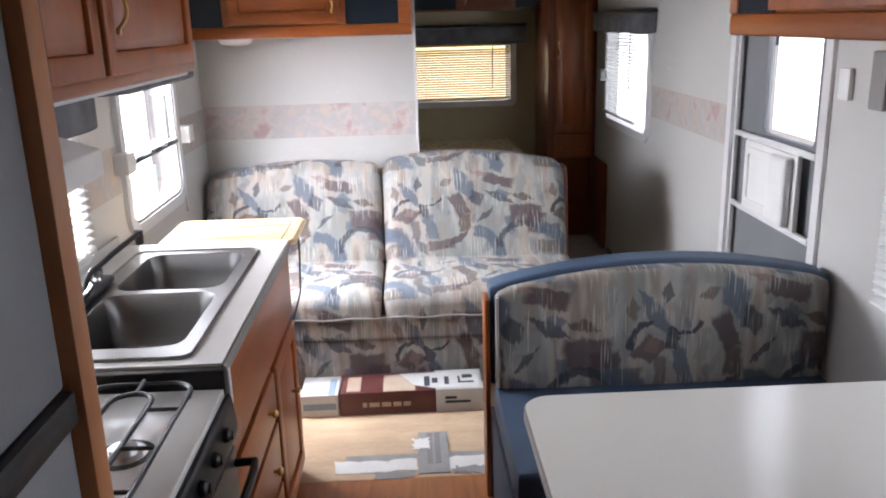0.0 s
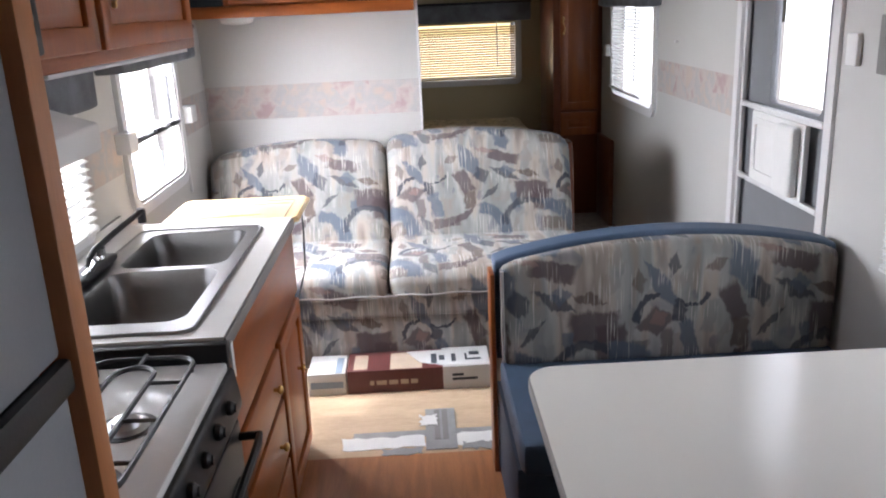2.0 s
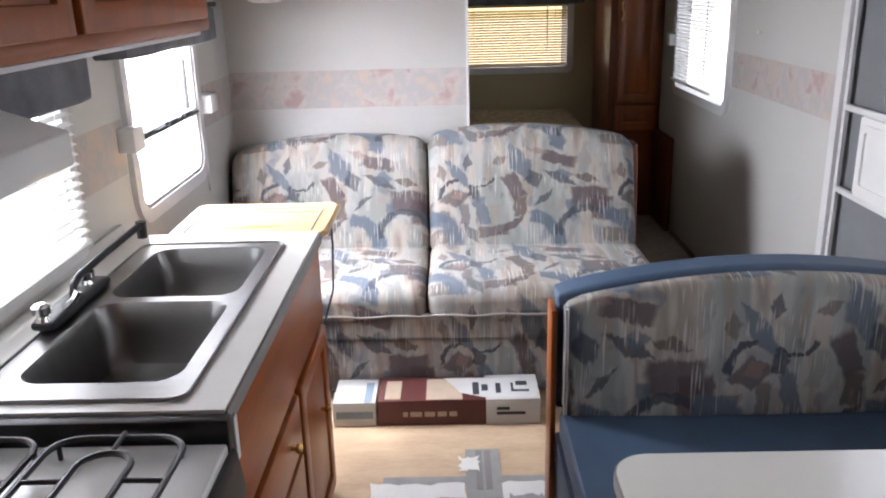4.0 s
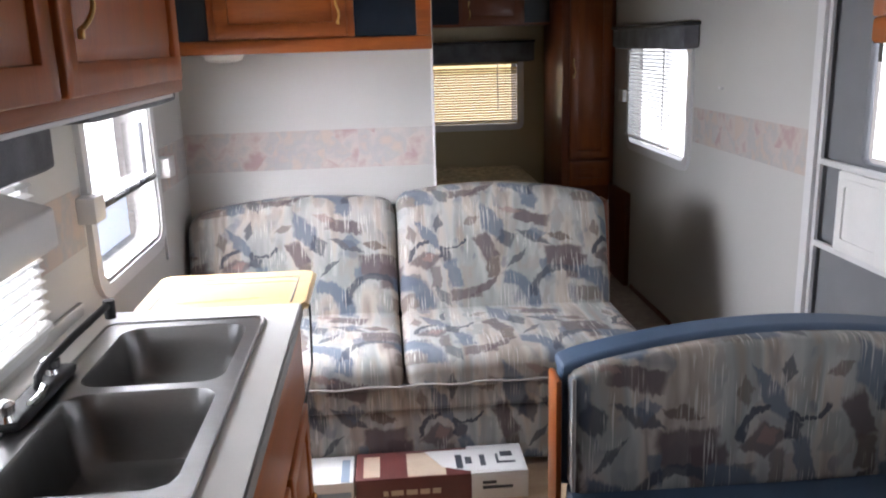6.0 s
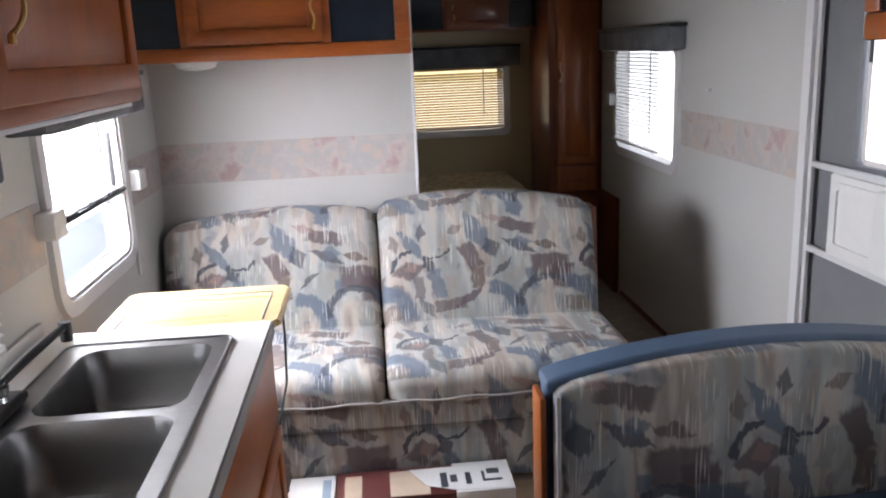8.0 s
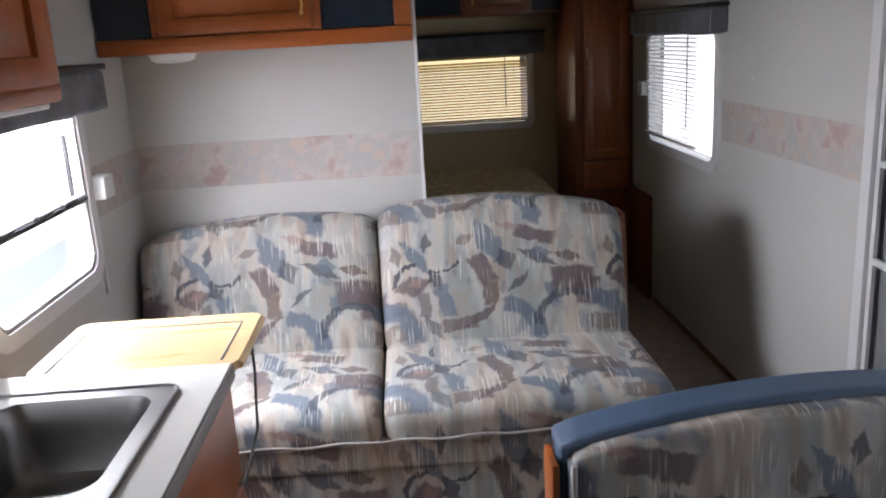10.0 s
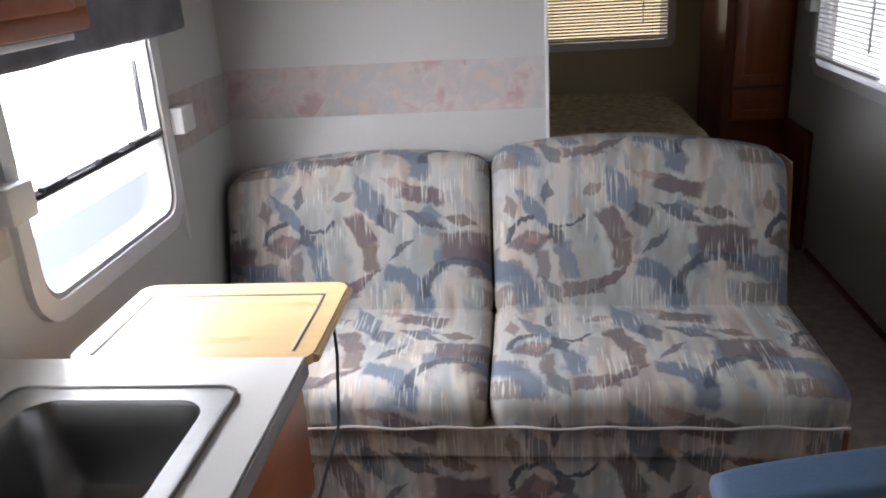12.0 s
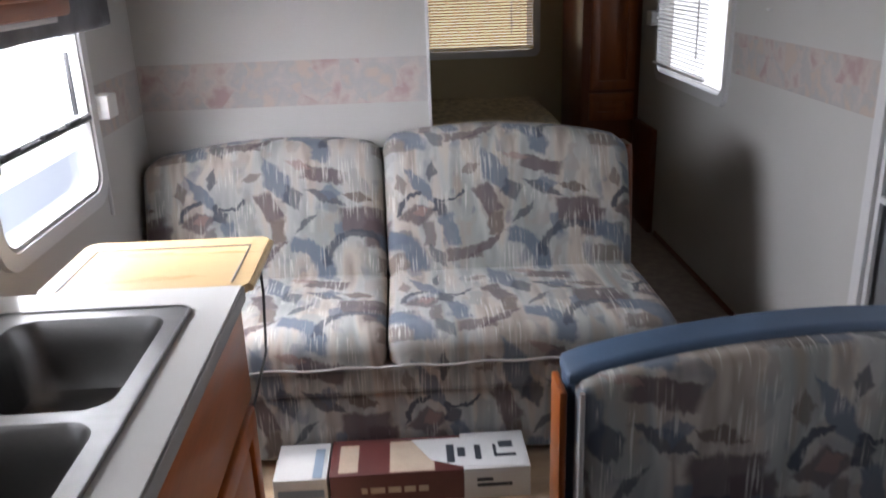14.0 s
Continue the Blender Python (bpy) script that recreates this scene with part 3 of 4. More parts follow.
for z in (1.155, 0.850):
    part("cross_bar", box(XR - 0.006, XR + 0.012, 3.480, 4.200, z - 0.011, z + 0.011, 0.003), ALU, ed)
sl = part("slide_panel", box(XR - 0.016, XR + 0.008, 3.58, 4.05, 0.862, 1.144, 0.008), WHITEPL, ed, "white plastic sliding hatch")
part("hatch_recess", ring(rounded(3.76, 4.02, 0.885, 1.12, 0.015), rounded(3.785, 3.995, 0.91, 1.095, 0.012), on_x(XR - 0.016, -1), 0.007), WHITEPL, sl)
part("hatch_cover", soft((XR - 0.055, 3.60, 0.875), (XR - 0.014, 3.75, 1.135), 0.018, None, 10), WHITEPL, sl)
part("hinge", box(XR - 0.026, XR - 0.012, 4.232, 4.262, 1.74, 1.80, 0.004), BLACKPL, ed, "black hinge cover")
single("light_switch", box(XR - 0.02, XR, 3.28, 3.345, 1.37, 1.47, 0.005), WHITEPL, "white wall switch plate beside the door", "switch")

# ---------------------------------------------------------------- kitchen
# base run
bc = thing("base_cabinet", (0.25, 3.0, 0), "orange oak sink base cabinet with drawers and brass knobs", "cabinet")
part("carcass", box(XL + 0.003, 0.555, 2.485, 3.56, 0.0, 0.72, 0.003), OAK, bc)
part("upper_frame", ring(rect(XL + 0.003, 0.555, 2.485, 3.56), rect(XL + 0.02, 0.535, 2.495, 3.54), on_z(0.72, 1), 0.152), OAK, bc)
FX = on_x(0.555, 1)


def knob(parent, x, y, z):
    part("knob", lathe([(0.006, 0), (0.006, 0.010), (0.013, 0.016), (0.014, 0.022), (0.008, 0.028)], (x, y, z), "x", 14), BRASS, parent, "small brass knob")


d1 = panel_door(bc, FX, 3.11, 3.54, 0.05, 0.62, OAK)
knob(d1, 0.574, 3.36, 0.42)
for i, (z0, z1) in enumerate(((0.47, 0.62), (0.26, 0.45), (0.05, 0.24))):
    b = box(0.555, 0.573, 2.50, 3.08, z0, z1, 0.006)
    dr = part("drawer", b, OAKX, bc)
    knob(dr, 0.573, 2.94, (z0 + z1) / 2)
part("face_rail", box(0.555, 0.569, 2.49, 3.55, 0.64, 0.868, 0.004), OAKX, bc)

HOLE = rounded(0.105, 0.475, 2.535, 3.445, 0.04)
ct = thing("worktop", (0.25, 3.0, 0.88), "white laminate worktop with thin dark edge", "worktop")
part("top", slab(rect(XL + 0.004, 0.570, 2.478, 3.575), [HOLE], on_z(0.874, 1), 0.035), LAMINATE, ct)
part("edging", box(0.570, 0.576, 2.478, 3.575, 0.872, 0.906, 0.001), EDGE, ct, "thin dark edge strip")
part("backsplash", box(XL + 0.002, XL + 0.016, 2.478, 3.575, 0.909, 0.945, 0.003), LAMINATE, ct)
part("end_cap", box(0.577, 0.584, 2.482, 2.502, 0.80, 0.89, 0.002), WHITEPL, ct, "chipped white end strip")

sk = thing("sink", (0.29, 2.985, 0.91), "double bowl stainless steel sink set in the worktop", "sink")
BASINS = ((0.135, 0.452, 3.030, 3.415), (0.135, 0.452, 2.580, 2.998))
RZ = 0.9095
part("rim", slab(rounded(0.075, 0.492, 2.508, 3.462, 0.03), [rounded(*B, 0.055) for B in BASINS], on_z(RZ, 1), 0.005), STEEL, sk)
part("rim_bead", tube([(u, v, RZ + 0.005) for u, v in rounded(0.079, 0.488, 2.512, 3.458, 0.03)], 0.004, 6, close=True), STEEL, sk)
for x0, x1, y0, y1 in BASINS:
    b = bmesh.new()
    prof = [(0, 0.0, 0.055), (0.004, 0.008, 0.053), (0.012, 0.06, 0.052), (0.020, 0.12, 0.055), (0.032, 0.146, 0.06), (0.06, 0.158, 0.06), (0.09, 0.160, 0.05)]
    rows = [[b.verts.new((u, v, RZ + 0.005 - dz)) for u, v in rounded(x0 + i, x1 - i, y0 + i, y1 - i, r, 8)] for i, dz, r in prof]
    for a, c in zip(rows, rows[1:]):
        for j in range(len(a)):
            b.faces.new((a[j], a[(j + 1) % len(a)], c[(j + 1) % len(a)], c[j]))
    b.faces.new(rows[-1])
    bowl = part("bowl", b, STEEL, sk)
    part("drain", lathe([(0.040, 0), (0.040, 0.003), (0.030, 0.004), (0.026, 0.001)], ((x0 + x1) / 2 - 0.04, (y0 + y1) / 2, RZ - 0.154), "z", 20), CHROME, bowl, "chrome drain ring")

fa = thing("faucet", (0.085, 2.98, RZ + 0.005), "dark two-handle kitchen faucet with long straight spout", "faucet")
part("base", soft((0.055, 2.82, RZ + 0.007), (0.115, 3.13, RZ + 0.032), 0.013, None, 10), BLACKPL, fa)
part("spout", tube([(0.085, 2.98, RZ + 0.03), (0.086, 2.985, RZ + 0.055), (0.092, 3.01, RZ + 0.070), (0.115, 3.13, RZ + 0.092), (0.145, 3.265, RZ + 0.115), (0.147, 3.28, RZ + 0.113)], 0.009, 10), BLACKPL, fa)
part("nozzle", lathe([(0.013, 0), (0.014, 0.02), (0.014, 0.045)], (0.147, 3.28, RZ + 0.080), "z", 14), BLACKPL, fa)
for y in (2.83, 3.06):
    k = part("tap", lathe([(0.015, 0), (0.012, 0.012), (0.019, 0.018), (0.020, 0.034), (0.012, 0.040)], (0.085, y, RZ + 0.03), "z", 12), CHROME, fa, "clear and chrome tap knob")
part("side_lever", tube([(0.10, 2.90, RZ + 0.03), (0.125, 2.90, RZ + 0.05), (0.135, 2.905, RZ + 0.07)], 0.008, 8), CHROME, fa, "chrome lever")

bd = thing("drop_leaf", (0.36, 3.75, 0.90), "yellow birch drop-leaf board hinged to the worktop end", "board")
part("leaf", slab(rounded(0.10, 0.582, 3.577, 3.945, 0.035), [], on_z(0.884, 1), 0.02), BOARD, bd)
part("groove", tube([(0.145, 3.60, 0.9035), (0.145, 3.875, 0.9035), (0.54, 3.875, 0.9035), (0.54, 3.61, 0.9035)], 0.0035, 6), EDGE, bd, "dark routed line")
part("lip", tube([(0.584, 3.60, 0.893), (0.584, 3.92, 0.893)], 0.009, 8), BOARD, bd)
part("support_wire", tube([(0.572, 3.80, 0.886), (0.575, 3.79, 0.80), (0.575, 3.74, 0.66), (0.560, 3.565, 0.58)], 0.004, 6), IRON, bd, "thin bent support wire")

# stove
sv = thing("stove", (0.27, 2.14, 0), "white enamel gas stove with black oven front", "stove")
part("body", box(XL + 0.003, 0.555, 1.845, 2.475, 0.0, 0.840, 0.004), BLACK, sv)
part("cooktop", box(XL + 0.004, 0.580, 1.845, 2.445, 0.840, 0.862, 0.006), ENAMEL, sv, "white enamel cooktop")
part("rear_rail", box(XL + 0.004, 0.582, 2.447, 2.476, 0.84, 0.904, 0.004), BLACK, sv, "black end rail")
part("control_panel", soft((0.555, 1.85, 0.735), (0.600, 2.47, 0.842), 0.012, lambda p, c: (p[0] - 0.12 * max(0, p[2] - 0.76), p[1], p[2]), 8), BLACK, sv)
for i in range(5):
    part("knob", lathe([(0.017, 0), (0.016, 0.010), (0.010, 0.016), (0.010, 0.020)], (0.597, 1.92 + 0.105 * i, 0.80), "x", 14), BLACKPL, sv)
od = part("oven_door", box(0.556, 0.588, 1.86, 2.46, 0.16, 0.715, 0.008), BLACK, sv)
part("oven_glass", box(0.588, 0.592, 1.93, 2.39, 0.30, 0.60, 0.001), BLACKPL, od)
part("oven_handle", tube([(0.588, 1.90, 0.675), (0.635, 1.905, 0.68), (0.64, 1.95, 0.68), (0.64, 2.39, 0.68), (0.635, 2.435, 0.68), (0.588, 2.44, 0.675)], 0.010, 8), BLACKPL, od)
for cx, cy in ((0.45, 2.16), (0.16, 2.16), (0.45, 1.96), (0.16, 1.96)):
    bn = part("burner", lathe([(0.045, 0), (0.045, 0.004), (0.028, 0.006), (0.026, 0.018), (0.016, 0.022)], (cx, cy, 0.862), "z", 18), BURNER, sv)
    part("drip_ring", lathe([(0.058, 0), (0.058, 0.0025), (0.047, 0.0035)], (cx, cy, 0.8615), "z", 20), IRON, bn)
for x0, x1 in ((0.045, 0.275), (0.295, 0.525)):
    g = tube([(u, v, 0.890) for u, v in rounded(x0, x1, 1.88, 2.42, 0.05, 5)], 0.006, 6, close=True)
    xm = (x0 + x1) / 2
    tube([(u, v, 0.892) for u, v in rounded(xm - 0.045, xm + 0.045, 1.93, 2.37, 0.044, 5)], 0.006, 6, g, close=True)
    for y in (1.98, 2.13, 2.29):
        tube([(x0, y, 0.891), (xm - 0.045, y, 0.892)], 0.0045, 6, g)
        tube([(xm + 0.045, y, 0.892), (x1, y, 0.891)], 0.0045, 6, g)
    for cx, cy in ((x0 + 0.012, 1.90), (x1 - 0.012, 1.90), (x0 + 0.012, 2.40), (x1 - 0.012, 2.40)):
        tube([(cx, cy, 0.890), (cx, cy, 0.862)], 0.0045, 6, g)
    tube([(xm, 2.37, 0.893), (xm, 2.43, 0.895)], 0.0048, 6, g)
    part("grate", g, IRON, sv, "black wire grate")

# range hood: sloping white canopy
hd = thing("range_hood", (0.15, 2.13, 1.31), "white sloping range hood under the wall cabinet", "range hood")
b = bmesh.new()
pr = [(XL + 0.003, 1.335), (0.335, 1.335), (0.335, 1.395), (0.10, 1.475), (XL + 0.003, 1.475)]
e0, e1 = [[b.verts.new((x, y, z)) for x, z in pr] for y in (1.86, 2.57)]
b.faces.new(e0), b.faces.new(e1)
for i in range(5):
    b.faces.new((e0[i], e0[(i + 1) % 5], e1[(i + 1) % 5], e1[i]))
bmesh.ops.bevel(b, geom=b.edges[:], offset=0.005, segments=2, profile=0.5, affect="EDGES")
part("canopy", b, ENAMEL, hd)
part("grille", box(0.05, 0.29, 1.92, 2.50, 1.328, 1.336, 0.002), IRON, hd)

# wall cabinet over the sink
wc = thing("wall_cabinet", (0.14, 2.7, 1.51), "dark orange oak wall cabinet with brass pulls over the sink", "cabinet")
part("carcass", box(XL + 0.003, 0.305, 1.86, 3.515, 1.512, H - 0.003, 0.004), OAK, wc)
# pale strip added for the window light falling under the cabinet
part("window_lit_strip", box(XL + 0.05, 0.30, 2.44, 3.50, 1.500, 1.512, 0.003), ALU, wc, "pale strip standing in for window light on the underside")
b = box(0.305, 0.322, 1.86, 3.52, 1.512, 1.552, 0.010)
box(0.305, 0.322, 3.455, 3.52, 1.545, H - 0.004, 0.008, b)
part("face_frame", b, OAKX, wc)
KX = on_x(0.322, 1)
panel_door(wc, KX, 2.68, 3.445, 1.545, 2.03, OAK, (2.755, 1.70))
panel_door(wc, KX, 1.95, 2.645, 1.545, 2.03, OAK)

rd = thing("wall_radio", (0.35, 2.23, 1.55), "black control unit with small buttons on the cabinet", "control unit")
part("case", box(0.343, 0.368, 2.17, 2.29, 1.555, 1.72, 0.005), BLACKPL, rd)
for i in range(4):
    part("button", lathe([(0.008, 0), (0.007, 0.005)], (0.368, 2.25, 1.585 + 0.036 * i), "x", 10), EDGE, rd)

# fridge with wooden end post
structure("trim_post", box(XL + 0.003, 0.556, 1.790, 1.842, 0.0, H - 0.004, 0.006), POST, "light oak upright panel beside the fridge", "trim")
structure("trim_header", box(0.50, 0.556, 0.75, 1.788, 1.80, H - 0.004, 0.005), POST, "light oak header above the fridge", "trim")
fr = thing("fridge", (0.25, 1.4, 0), "grey two-door fridge with black handle strips", "fridge")
part("cabinet", box(XL + 0.003, 0.50, 1.06, 1.787, 0.0, 1.795, 0.004), BLACKPL, fr)
lo_d = part("lower_door", box(0.50, 0.535, 1.07, 1.785, 0.08, 1.125, 0.008), FRIDGE, fr)
up_d = part("upper_door", box(0.50, 0.535, 1.07, 1.785, 1.175, 1.79, 0.008), FRIDGE, fr)
part("handle", box(0.528, 0.550, 1.08, 1.783, 1.125, 1.175, 0.008), IRON, lo_d, "black moulded handle strip")

# ---------------------------------------------------------------- cabinets over sofa and dinette
sc = thing("wall_cabinet", (0.5, 4.87, 1.59), "orange oak cabinet with dark glass panes above the sofa", "cabinet")
part("carcass", box(XL + 0.003, 1.040, 4.775, YP - 0.004, 1.597, H - 0.003, 0.004), OAK, sc)
SY = on_y(4.757, -1)
b = box(XL + 0.003, 1.046, 4.757, 4.776, 1.590, 1.645, 0.006)
for x in (0.155, 0.70, 0.985):
    box(x, x + 0.06 if x > 0.9 else x + 0.035, 4.757, 4.776, 1.645, H - 0.004, 0.004, b)
part("face_frame", b, OAKX, sc)
for x0, x1 in ((XL + 0.006, 0.155), (0.735, 0.985)):
    part("pane", box(x0, x1, 4.766, 4.772, 1.645, H - 0.006, 0), SMOKE, sc, "smoked dark glass pane")
panel_door(sc, SY, 0.185, 0.705, 1.652, 2.03, OAKX, (0.672, 1.76))
lp = thing("ceiling_light", (0.19, 4.84, 1.58), "small round white puck lamp under the cabinet", "lamp")
part("housing", lathe([(0.085, 0), (0.085, -0.006)], (0.19, 4.86, 1.590), "z", 24), WHITEPL, lp)
part("lens", lathe([(0.078, 0), (0.075, -0.014), (0.055, -0.022), (0.02, -0.026)], (0.19, 4.86, 1.584), "z", 24), LENS, lp)

rc = thing("wall_cabinet", (2.26, 2.6, 1.58), "orange oak cabinet with dark glass above the dinette", "cabinet")
part("carcass", box(2.025, XR - 0.003, 0.9, 3.275, 1.588, H - 0.003, 0.004), OAK, rc)
part("face_frame", box(2.007, 2.026, 0.9, 3.288, 1.583, 1.645, 0.012), OAKX, rc)
part("end_stile", box(2.007, 2.026, 3.23, 3.288, 1.645, H - 0.004, 0.006), OAK, rc)
RX = on_x(2.007, -1)
part("pane", box(2.014, 2.020, 2.99, 3.23, 1.645, H - 0.006, 0), SMOKE, rc, "smoked dark glass pane")
panel_door(rc, RX, 2.32, 2.97, 1.652, 2.03, OAK)
panel_door(rc, RX, 1.62, 2.30, 1.652, 2.03, OAK, glazed=True)
single("wall_box", box(XR - 0.035, XR - 0.001, 3.055, 3.135, 1.36, 1.53, 0.006), EDGE, "dark grey box on the wall by the dinette", "wall box")

# ---------------------------------------------------------------- sofa
sf = thing("sofa", (0.9, 4.55, 0.0), "two-seat sofa bed in patchwork tapestry of cream, blue and plum", "sofa")
SX0, SXM, SX1 = -0.02, 0.868, 1.80


def seat_shape(x0, x1):
    def f(p, c):
        x, y, z = p
        k = max(0, min(1, (4.30 - y) / 0.16))
        if z > 0.40:
            z += 0.012 * math.sin(math.pi * (x - x0) / (x1 - x0)) - 0.035 * k * k
        z += 0.006 * noise.noise(Vector((x * 4, y * 4, 1.3)))
        return x, y, z
    return f


def back_shape(x0, x1, inner):
    w = x1 - x0
    def f(p, c):
        x, y, z = p
        u = (x - x0) / w
        k = max(0, (z - 0.50) / 0.48)
        s = u if inner == "right" else 1 - u          # 0 at the outer end
        rise = 0.085 * (1 - (1.55 * s - 0.92) ** 2)
        z += k * (rise - 0.06)
        y += 0.13 * k - 0.02 * math.sin(math.pi * u) * math.sin(math.pi * min(1, max(0, k)))
        y += 0.006 * noise.noise(Vector((x * 5, z * 5, 4.1)))
        return x, y, z
    return f


part("seat_cushion", soft((SX0, 4.17, 0.34), (SXM - 0.002, 4.78, 0.495), 0.055, seat_shape(SX0, SXM)), FABRIC, sf)
part("seat_cushion", soft((SXM + 0.002, 4.17, 0.34), (SX1 + 0.015, 4.78, 0.495), 0.055, seat_shape(SXM, SX1)), FABRIC, sf)
part("backrest", soft((SX0, 4.67, 0.44), (SXM - 0.002, 4.84, 0.958), 0.06, back_shape(SX0, SXM, "right")), FABRIC, sf)
part("backrest", soft((SXM + 0.002, 4.67, 0.44), (SX1 - 0.004, 4.84, 0.982), 0.06, back_shape(SXM, SX1, "left")), FABRIC, sf)
part("seat_piping", tube([(SX0 + 0.03 + (SX1 - SX0 - 0.03) * i / 30, 4.165 + 0.003 * math.sin(i), 0.378 + 0.004 * math.sin(i * 1.7)) for i in range(31)], 0.0045, 6), WELT, sf, "pale welt piping")
part("front_rail", soft((SX0, 4.185, 0.265), (SX1, 4.32, 0.378), 0.02, None, 12), FABRIC, sf)
part("skirt", soft((SX0 + 0.01, 4.20, 0.03), (SX1 - 0.02, 4.33, 0.272), 0.012, lambda p, c: (p[0], p[1] + 0.006 * math.sin(p[0] * 21) * (0.3 - p[2]) * 3, p[2]), 20), FABRIC, sf)
part("base", box(SX0 + 0.02, SX1 - 0.03, 4.33, 4.92, 0.0, 0.36, 0.01), EDGE, sf)
part("back_frame", box(SX0 + 0.03, SX1 - 0.02, 4.87, 4.96, 0.3, 0.92, 0.02), FABRIC, sf)
part("end_frame", soft((SX1 - 0.012, 4.80, 0.30), (SX1 + 0.022, 4.93, 0.91), 0.014, lambda p, c: (p[0], p[1] + 0.10 * max(0, p[2] - 0.45), p[2]), 8), DARKOAK, sf, "dark wooden end frame")
part("end_rail", box(SX1 - 0.008, SX1 + 0.018, 4.20, 4.88, 0.08, 0.34, 0.006), DARKOAK, sf, "dark wooden end rail")

# cartons on the floor before the sofa
c1 = thing("carton", (0.60, 4.07, 0), "white and blue flooring carton on the bare floor", "carton")
part("box", box(0.50, 0.665, 3.985, 4.185, -0.003, 0.098, 0.003), CARTON, c1)
part("print", box(0.512, 0.655, 3.9835, 3.985, 0.03, 0.06, 0), BLUEPRINT, c1)
part("print", box(0.62, 0.65, 3.99, 4.15, 0.098, 0.0995, 0), BLUEPRINT, c1)
c2 = thing("carton", (1.0, 4.07, 0), "long maroon flooring carton with white label", "carton")
part("box", box(0.672, 1.09, 3.985, 4.185, -0.003, 0.103, 0.003), MAROON, c2)
part("end_sleeve", box(1.09, 1.297, 3.982, 4.188, -0.003, 0.106, 0.003), CARTON, c2)
part("photo", box(0.70, 0.76, 4.0, 4.15, 0.103, 0.1045, 0), KRAFT, c2)
part("photo", box(0.86, 1.0, 3.99, 4.16, 0.103, 0.1045, 0), KRAFT, c2)
part("label", slab([(0.93, 4.16), (0.99, 4.04), (1.08, 4.0), (1.28, 3.985), (1.287, 4.16)], [], on_z(0.106, 1), 0.0015), CARTON, c2, "white paper label")
for x0, x1, y0, y1 in ((1.04, 1.065, 4.02, 4.12), (1.075, 1.10, 4.05, 4.10), (1.13, 1.15, 4.03, 4.11), (1.19, 1.26, 4.04, 4.055), (1.19, 1.20, 4.055, 4.11), (1.21, 1.255, 4.09, 4.125)):
    part("print", box(x0, x1, y0, y1, 0.1075, 0.1085, 0), PRINT, c2)
x = 0.77
for w in (0.018, 0.045, 0.04, 0.035, 0.03):
    part("print", box(x, x + w, 3.9835, 3.985, 0.035, 0.055, 0), KRAFT, c2)
    x += w + 0.010
for z, w in ((0.06, 0.05), (0.04, 0.11)):
    part("print", box(1.13, 1.13 + w, 3.9805, 3.982, z, z + 0.012, 0), PRINT, c2)


def torn(name, x0, x1, y0, y1, z, mat, label, category):
    """A sheet with a ragged outline."""
    pts = []
    n = 14
    for (ax, ay), (bx, by) in (((x0, y0), (x1, y0)), ((x1, y0), (x1, y1)), ((x1, y1), (x0, y1)), ((x0, y1), (x0, y0))):
        m = max(2, int(n * (abs(bx - ax) + abs(by - ay)) / (x1 - x0 + y1 - y0)))
        for i in range(m):
            s = i / m
            pts.append((ax + (bx - ax) * s + random.uniform(-0.008, 0.008), ay + (by - ay) * s + random.uniform(-0.010, 0.010)))
    return single(name, slab(pts, [], on_z(z, 1), 0.0012), mat, label, category)


single("tape_strip", box(0.72, 1.30, 3.585, 3.635, -0.003, -0.0015, 0), TAPE, "grey duct tape strip stuck on the subfloor", "tape")
torn("paper_strip", 0.68, 1.00, 3.505, 3.59, -0.0012, PAPER, "torn white paper strip on the subfloor", "paper")
torn("paper_strip", 1.09, 1.36, 3.50, 3.595, -0.0012, PAPER, "torn white paper strip on the subfloor", "paper")
torn("paper_scrap", 0.985, 1.05, 3.665, 3.745, 0.003, PAPER, "small torn white paper scrap on tape", "paper")
torn("tape_strip", 0.84, 0.99, 3.455, 3.50, 0.001, TAPE, "ragged grey duct tape patch on the floor edge", "tape")
torn("tape_strip", 1.14, 1.26, 3.47, 3.52, 0.001, TAPE, "ragged grey duct tape patch on the floor edge", "tape")
vt = thing("floor_patch", (1.06, 3.63, 0), "grey tape patch with dark slots on the floor", "floor patch")
part("plate", box(1.005, 1.125, 3.48, 3.80, -0.0008, 0.002, 0), TAPE, vt)
for x in (1.04, 1.072):
    part("slot", box(x, x + 0.022, 3.55, 3.79, 0.002, 0.003, 0), EDGE, vt)

# ---------------------------------------------------------------- dinette
dn = thing("dinette_bench", (1.84, 3.05, 0), "dinette bench with tapestry back and slate blue vinyl", "bench")
DX0, DX1 = 1.270, XR - 0.012
crown = lambda x: 0.072 * (1 - ((x - (DX0 + DX1) / 2) / ((DX1 - DX0) / 2)) ** 2)


def arch(z_from):
    def f(p, c):
        x, y, z = p
        if z > z_from:
            z += crown(x) * min(1, (z - z_from) / 0.2)
        return x, y, z
    return f


def pad(p, c):
    x, y, z = arch(0.55)(p, c)
    y -= 0.012 * math.sin(math.pi * (x - DX0) / (DX1 - DX0))
    y += 0.008 * math.sin(x * 23) * max(0, z - 0.7)
    return x, y, z


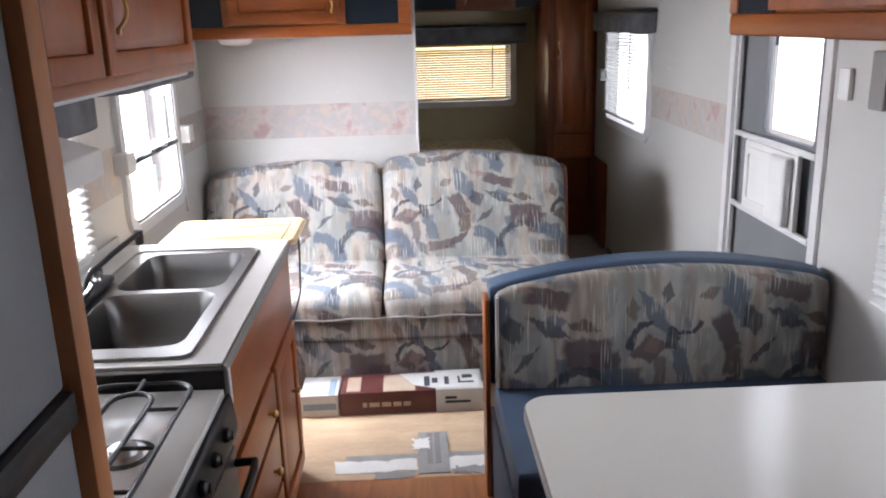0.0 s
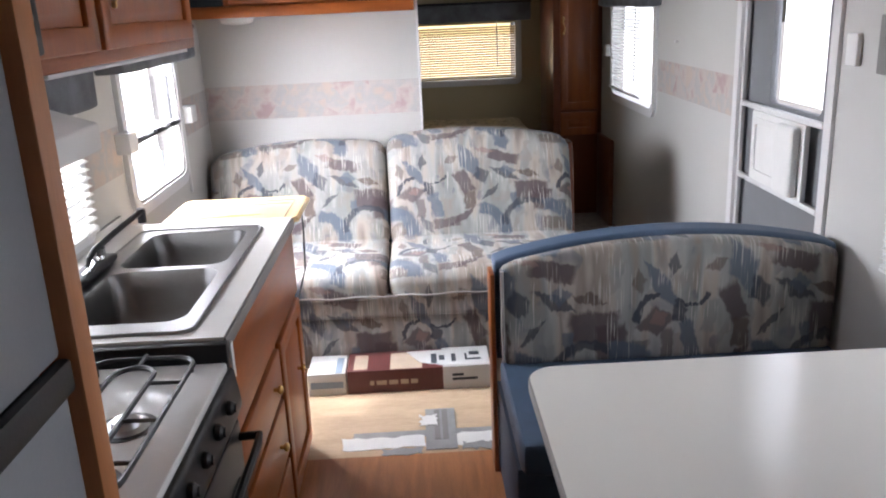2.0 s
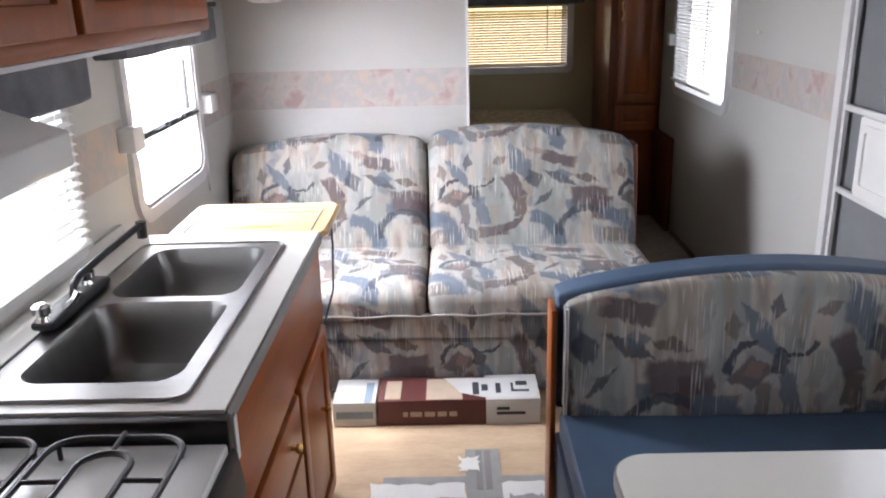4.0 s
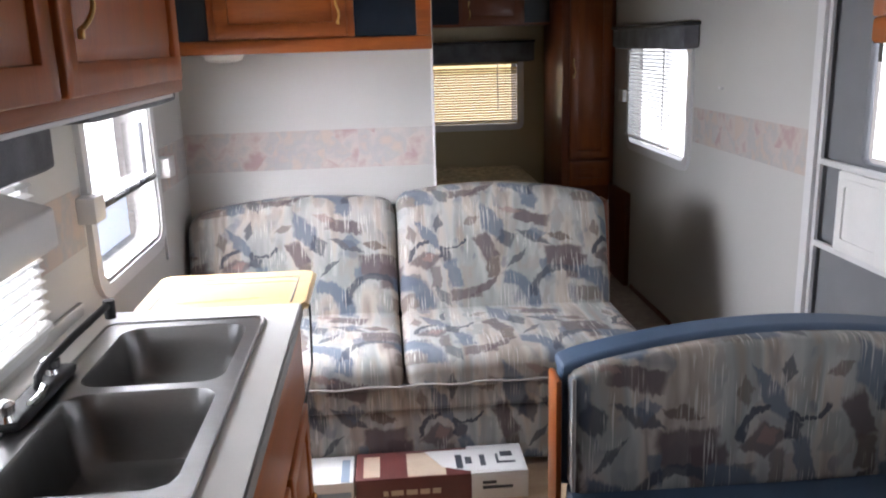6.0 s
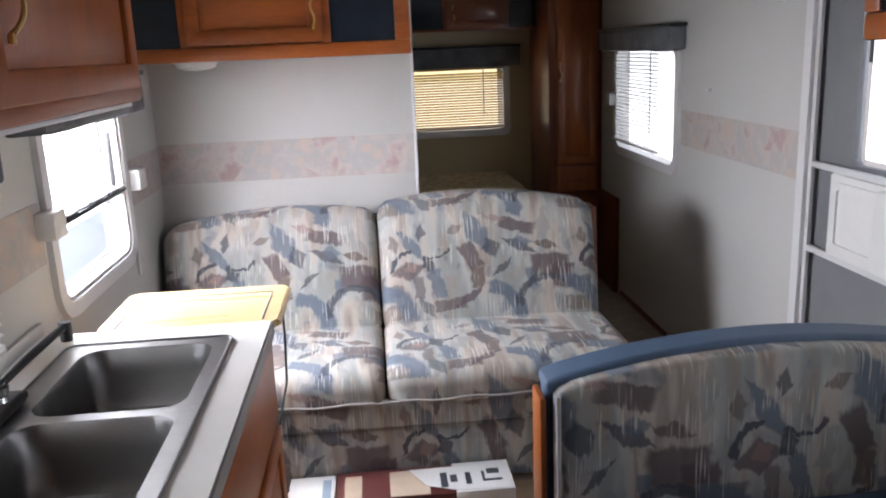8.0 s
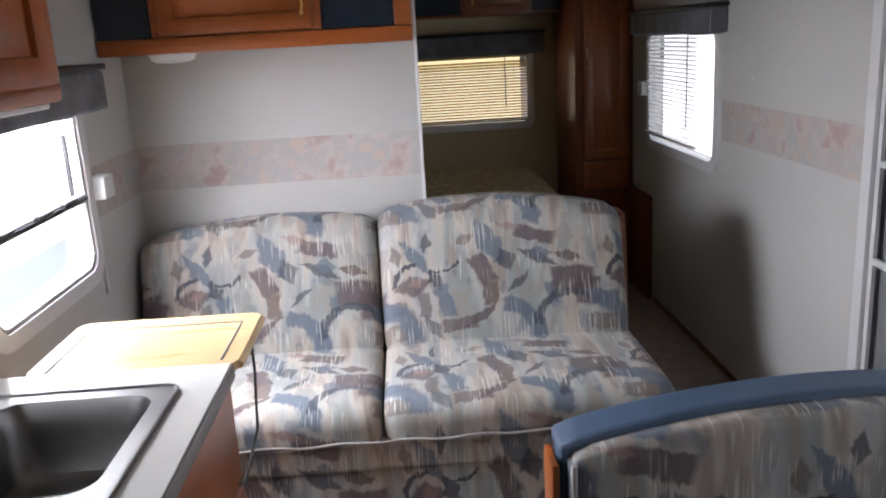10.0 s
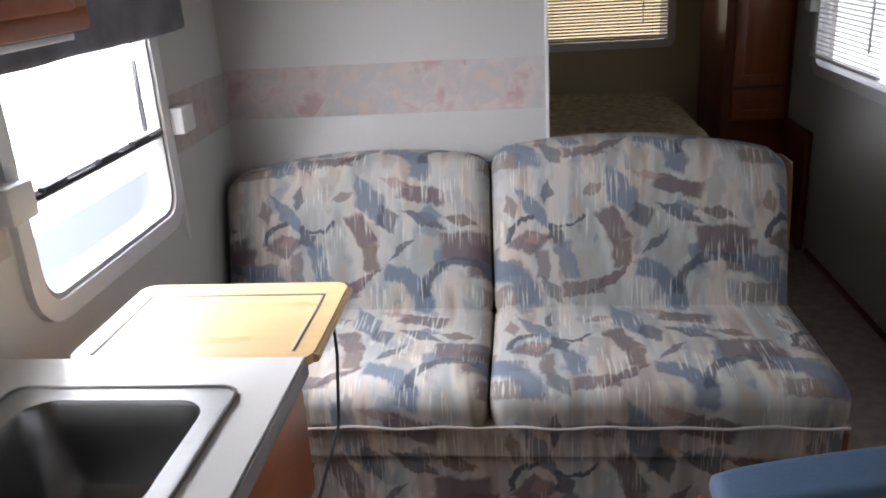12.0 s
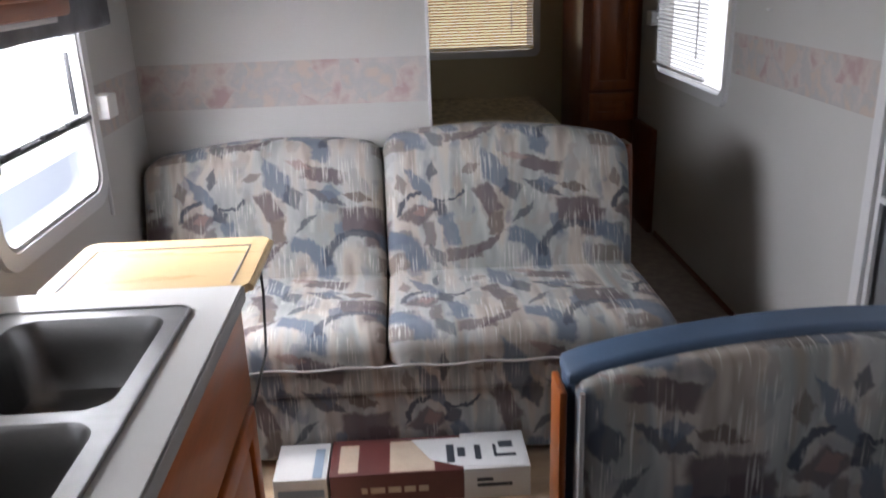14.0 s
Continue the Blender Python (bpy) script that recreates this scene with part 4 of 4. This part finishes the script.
part("back_pad", soft((DX0 + 0.012, 3.245, 0.43), (DX1 - 0.006, 3.335, 0.785), 0.03, pad, 24), FABRIC, dn)
part("back_shell", soft((DX0 - 0.004, 3.325, 0.42), (DX1, 3.395, 0.793), 0.02, arch(0.55), 24), BLUE, dn)
part("top_roll", soft((DX0 - 0.008, 3.285, 0.758), (DX1, 3.395, 0.800), 0.018, lambda p, c: (p[0], p[1], p[2] + crown(p[0])), 24), BLUE, dn, "slate blue vinyl top roll")
part("seat_cushion", soft((DX0 + 0.006, 2.72, 0.33), (DX1, 3.335, 0.445), 0.03, None, 14), BLUE, dn)
part("side_panel", box(DX0 - 0.022, DX0 - 0.005, 3.30, 3.40, 0.0, 0.745, 0.005), OAK, dn, "orange oak end panel")
part("base", box(DX0, DX1, 2.78, 3.36, 0.0, 0.33, 0.004), BLUE, dn)
part("pad_piping", tube([(DX0 + 0.014, 3.25, 0.45 + 0.32 * i / 8) for i in range(9)], 0.006, 6), WELT, dn, "pale welt piping")

tb = thing("dinette_table", (1.84, 2.18, 0), "cream laminate dinette table with rounded corners and grey edge", "table")
TL = rounded(1.272, XR - 0.02, 1.80, 2.565, 0.07, 8)
part("tabletop", slab(TL, [], on_z(0.722, 1), 0.028), TABLETOP, tb)
part("edge_band", ring([(u, v) for u, v in rounded(1.268, XR - 0.016, 1.796, 2.569, 0.074, 8)], TL, on_z(0.720, 1), 0.027), EDGE, tb, "grey metal edge band")
part("leg", lathe([(0.10, 0), (0.09, 0.01), (0.03, 0.03), (0.03, 0.70), (0.07, 0.72)], (1.85, 2.18, 0.0), "z", 20), CHROME, tb)

# ---------------------------------------------------------------- bedroom
be = thing("bed", (1.0, 6.5, 0), "double bed with cream floral quilt", "bed")


def quilt(p, c):
    n1 = noise.noise(Vector((p[0] * 5, p[1] * 5, 0)))
    return p[0], p[1], p[2] + 0.016 * n1


part("mattress", soft((XL + 0.02, 5.75, 0.38), (1.87, YF - 0.01, 0.70), 0.05, quilt, 26), BEDDING, be)
part("bed_base", box(XL + 0.02, 1.80, 5.80, YF - 0.01, 0.004, 0.38, 0.006), DARKOAK, be)

wd = thing("wardrobe", (2.24, 7.1, 0), "tall dark cherry wardrobe with drawer in the bedroom corner", "wardrobe")
part("carcass", box(2.055, XR - 0.003, 6.87, YF - 0.003, 0.004, H - 0.004, 0.004), DARKOAK, wd)
WY = on_y(6.87, -1)
panel_door(wd, WY, 2.105, 2.385, 0.81, 2.03, OAK, (2.13, 1.42))
panel_door(wd, WY, 2.105, 2.385, 0.62, 0.79, OAK, name="drawer")
single("night_cabinet", box(2.385, XR - 0.003, 6.45, 6.866, 0.004, 0.63, 0.006), DARKOAK, "low dark wooden side panel beside the wardrobe", "cabinet")
bo = thing("wall_cabinet", (1.5, 7.35, 1.7), "dark cherry cabinet above the bedroom window", "cabinet")
part("carcass", box(1.07, 2.05, 7.22, YF - 0.003, 1.715, H - 0.004, 0.004), DARKOAK, bo)
BY = on_y(7.22, -1)
panel_door(bo, BY, 1.42, 1.84, 1.725, 2.03, DARKOAK, (1.47, 1.82))
for x0, x1 in ((1.08, 1.40), (1.86, 2.04)):
    part("pane", box(x0, x1, 7.212, 7.218, 1.73, 2.04, 0), SMOKE, bo, "smoked dark glass pane")
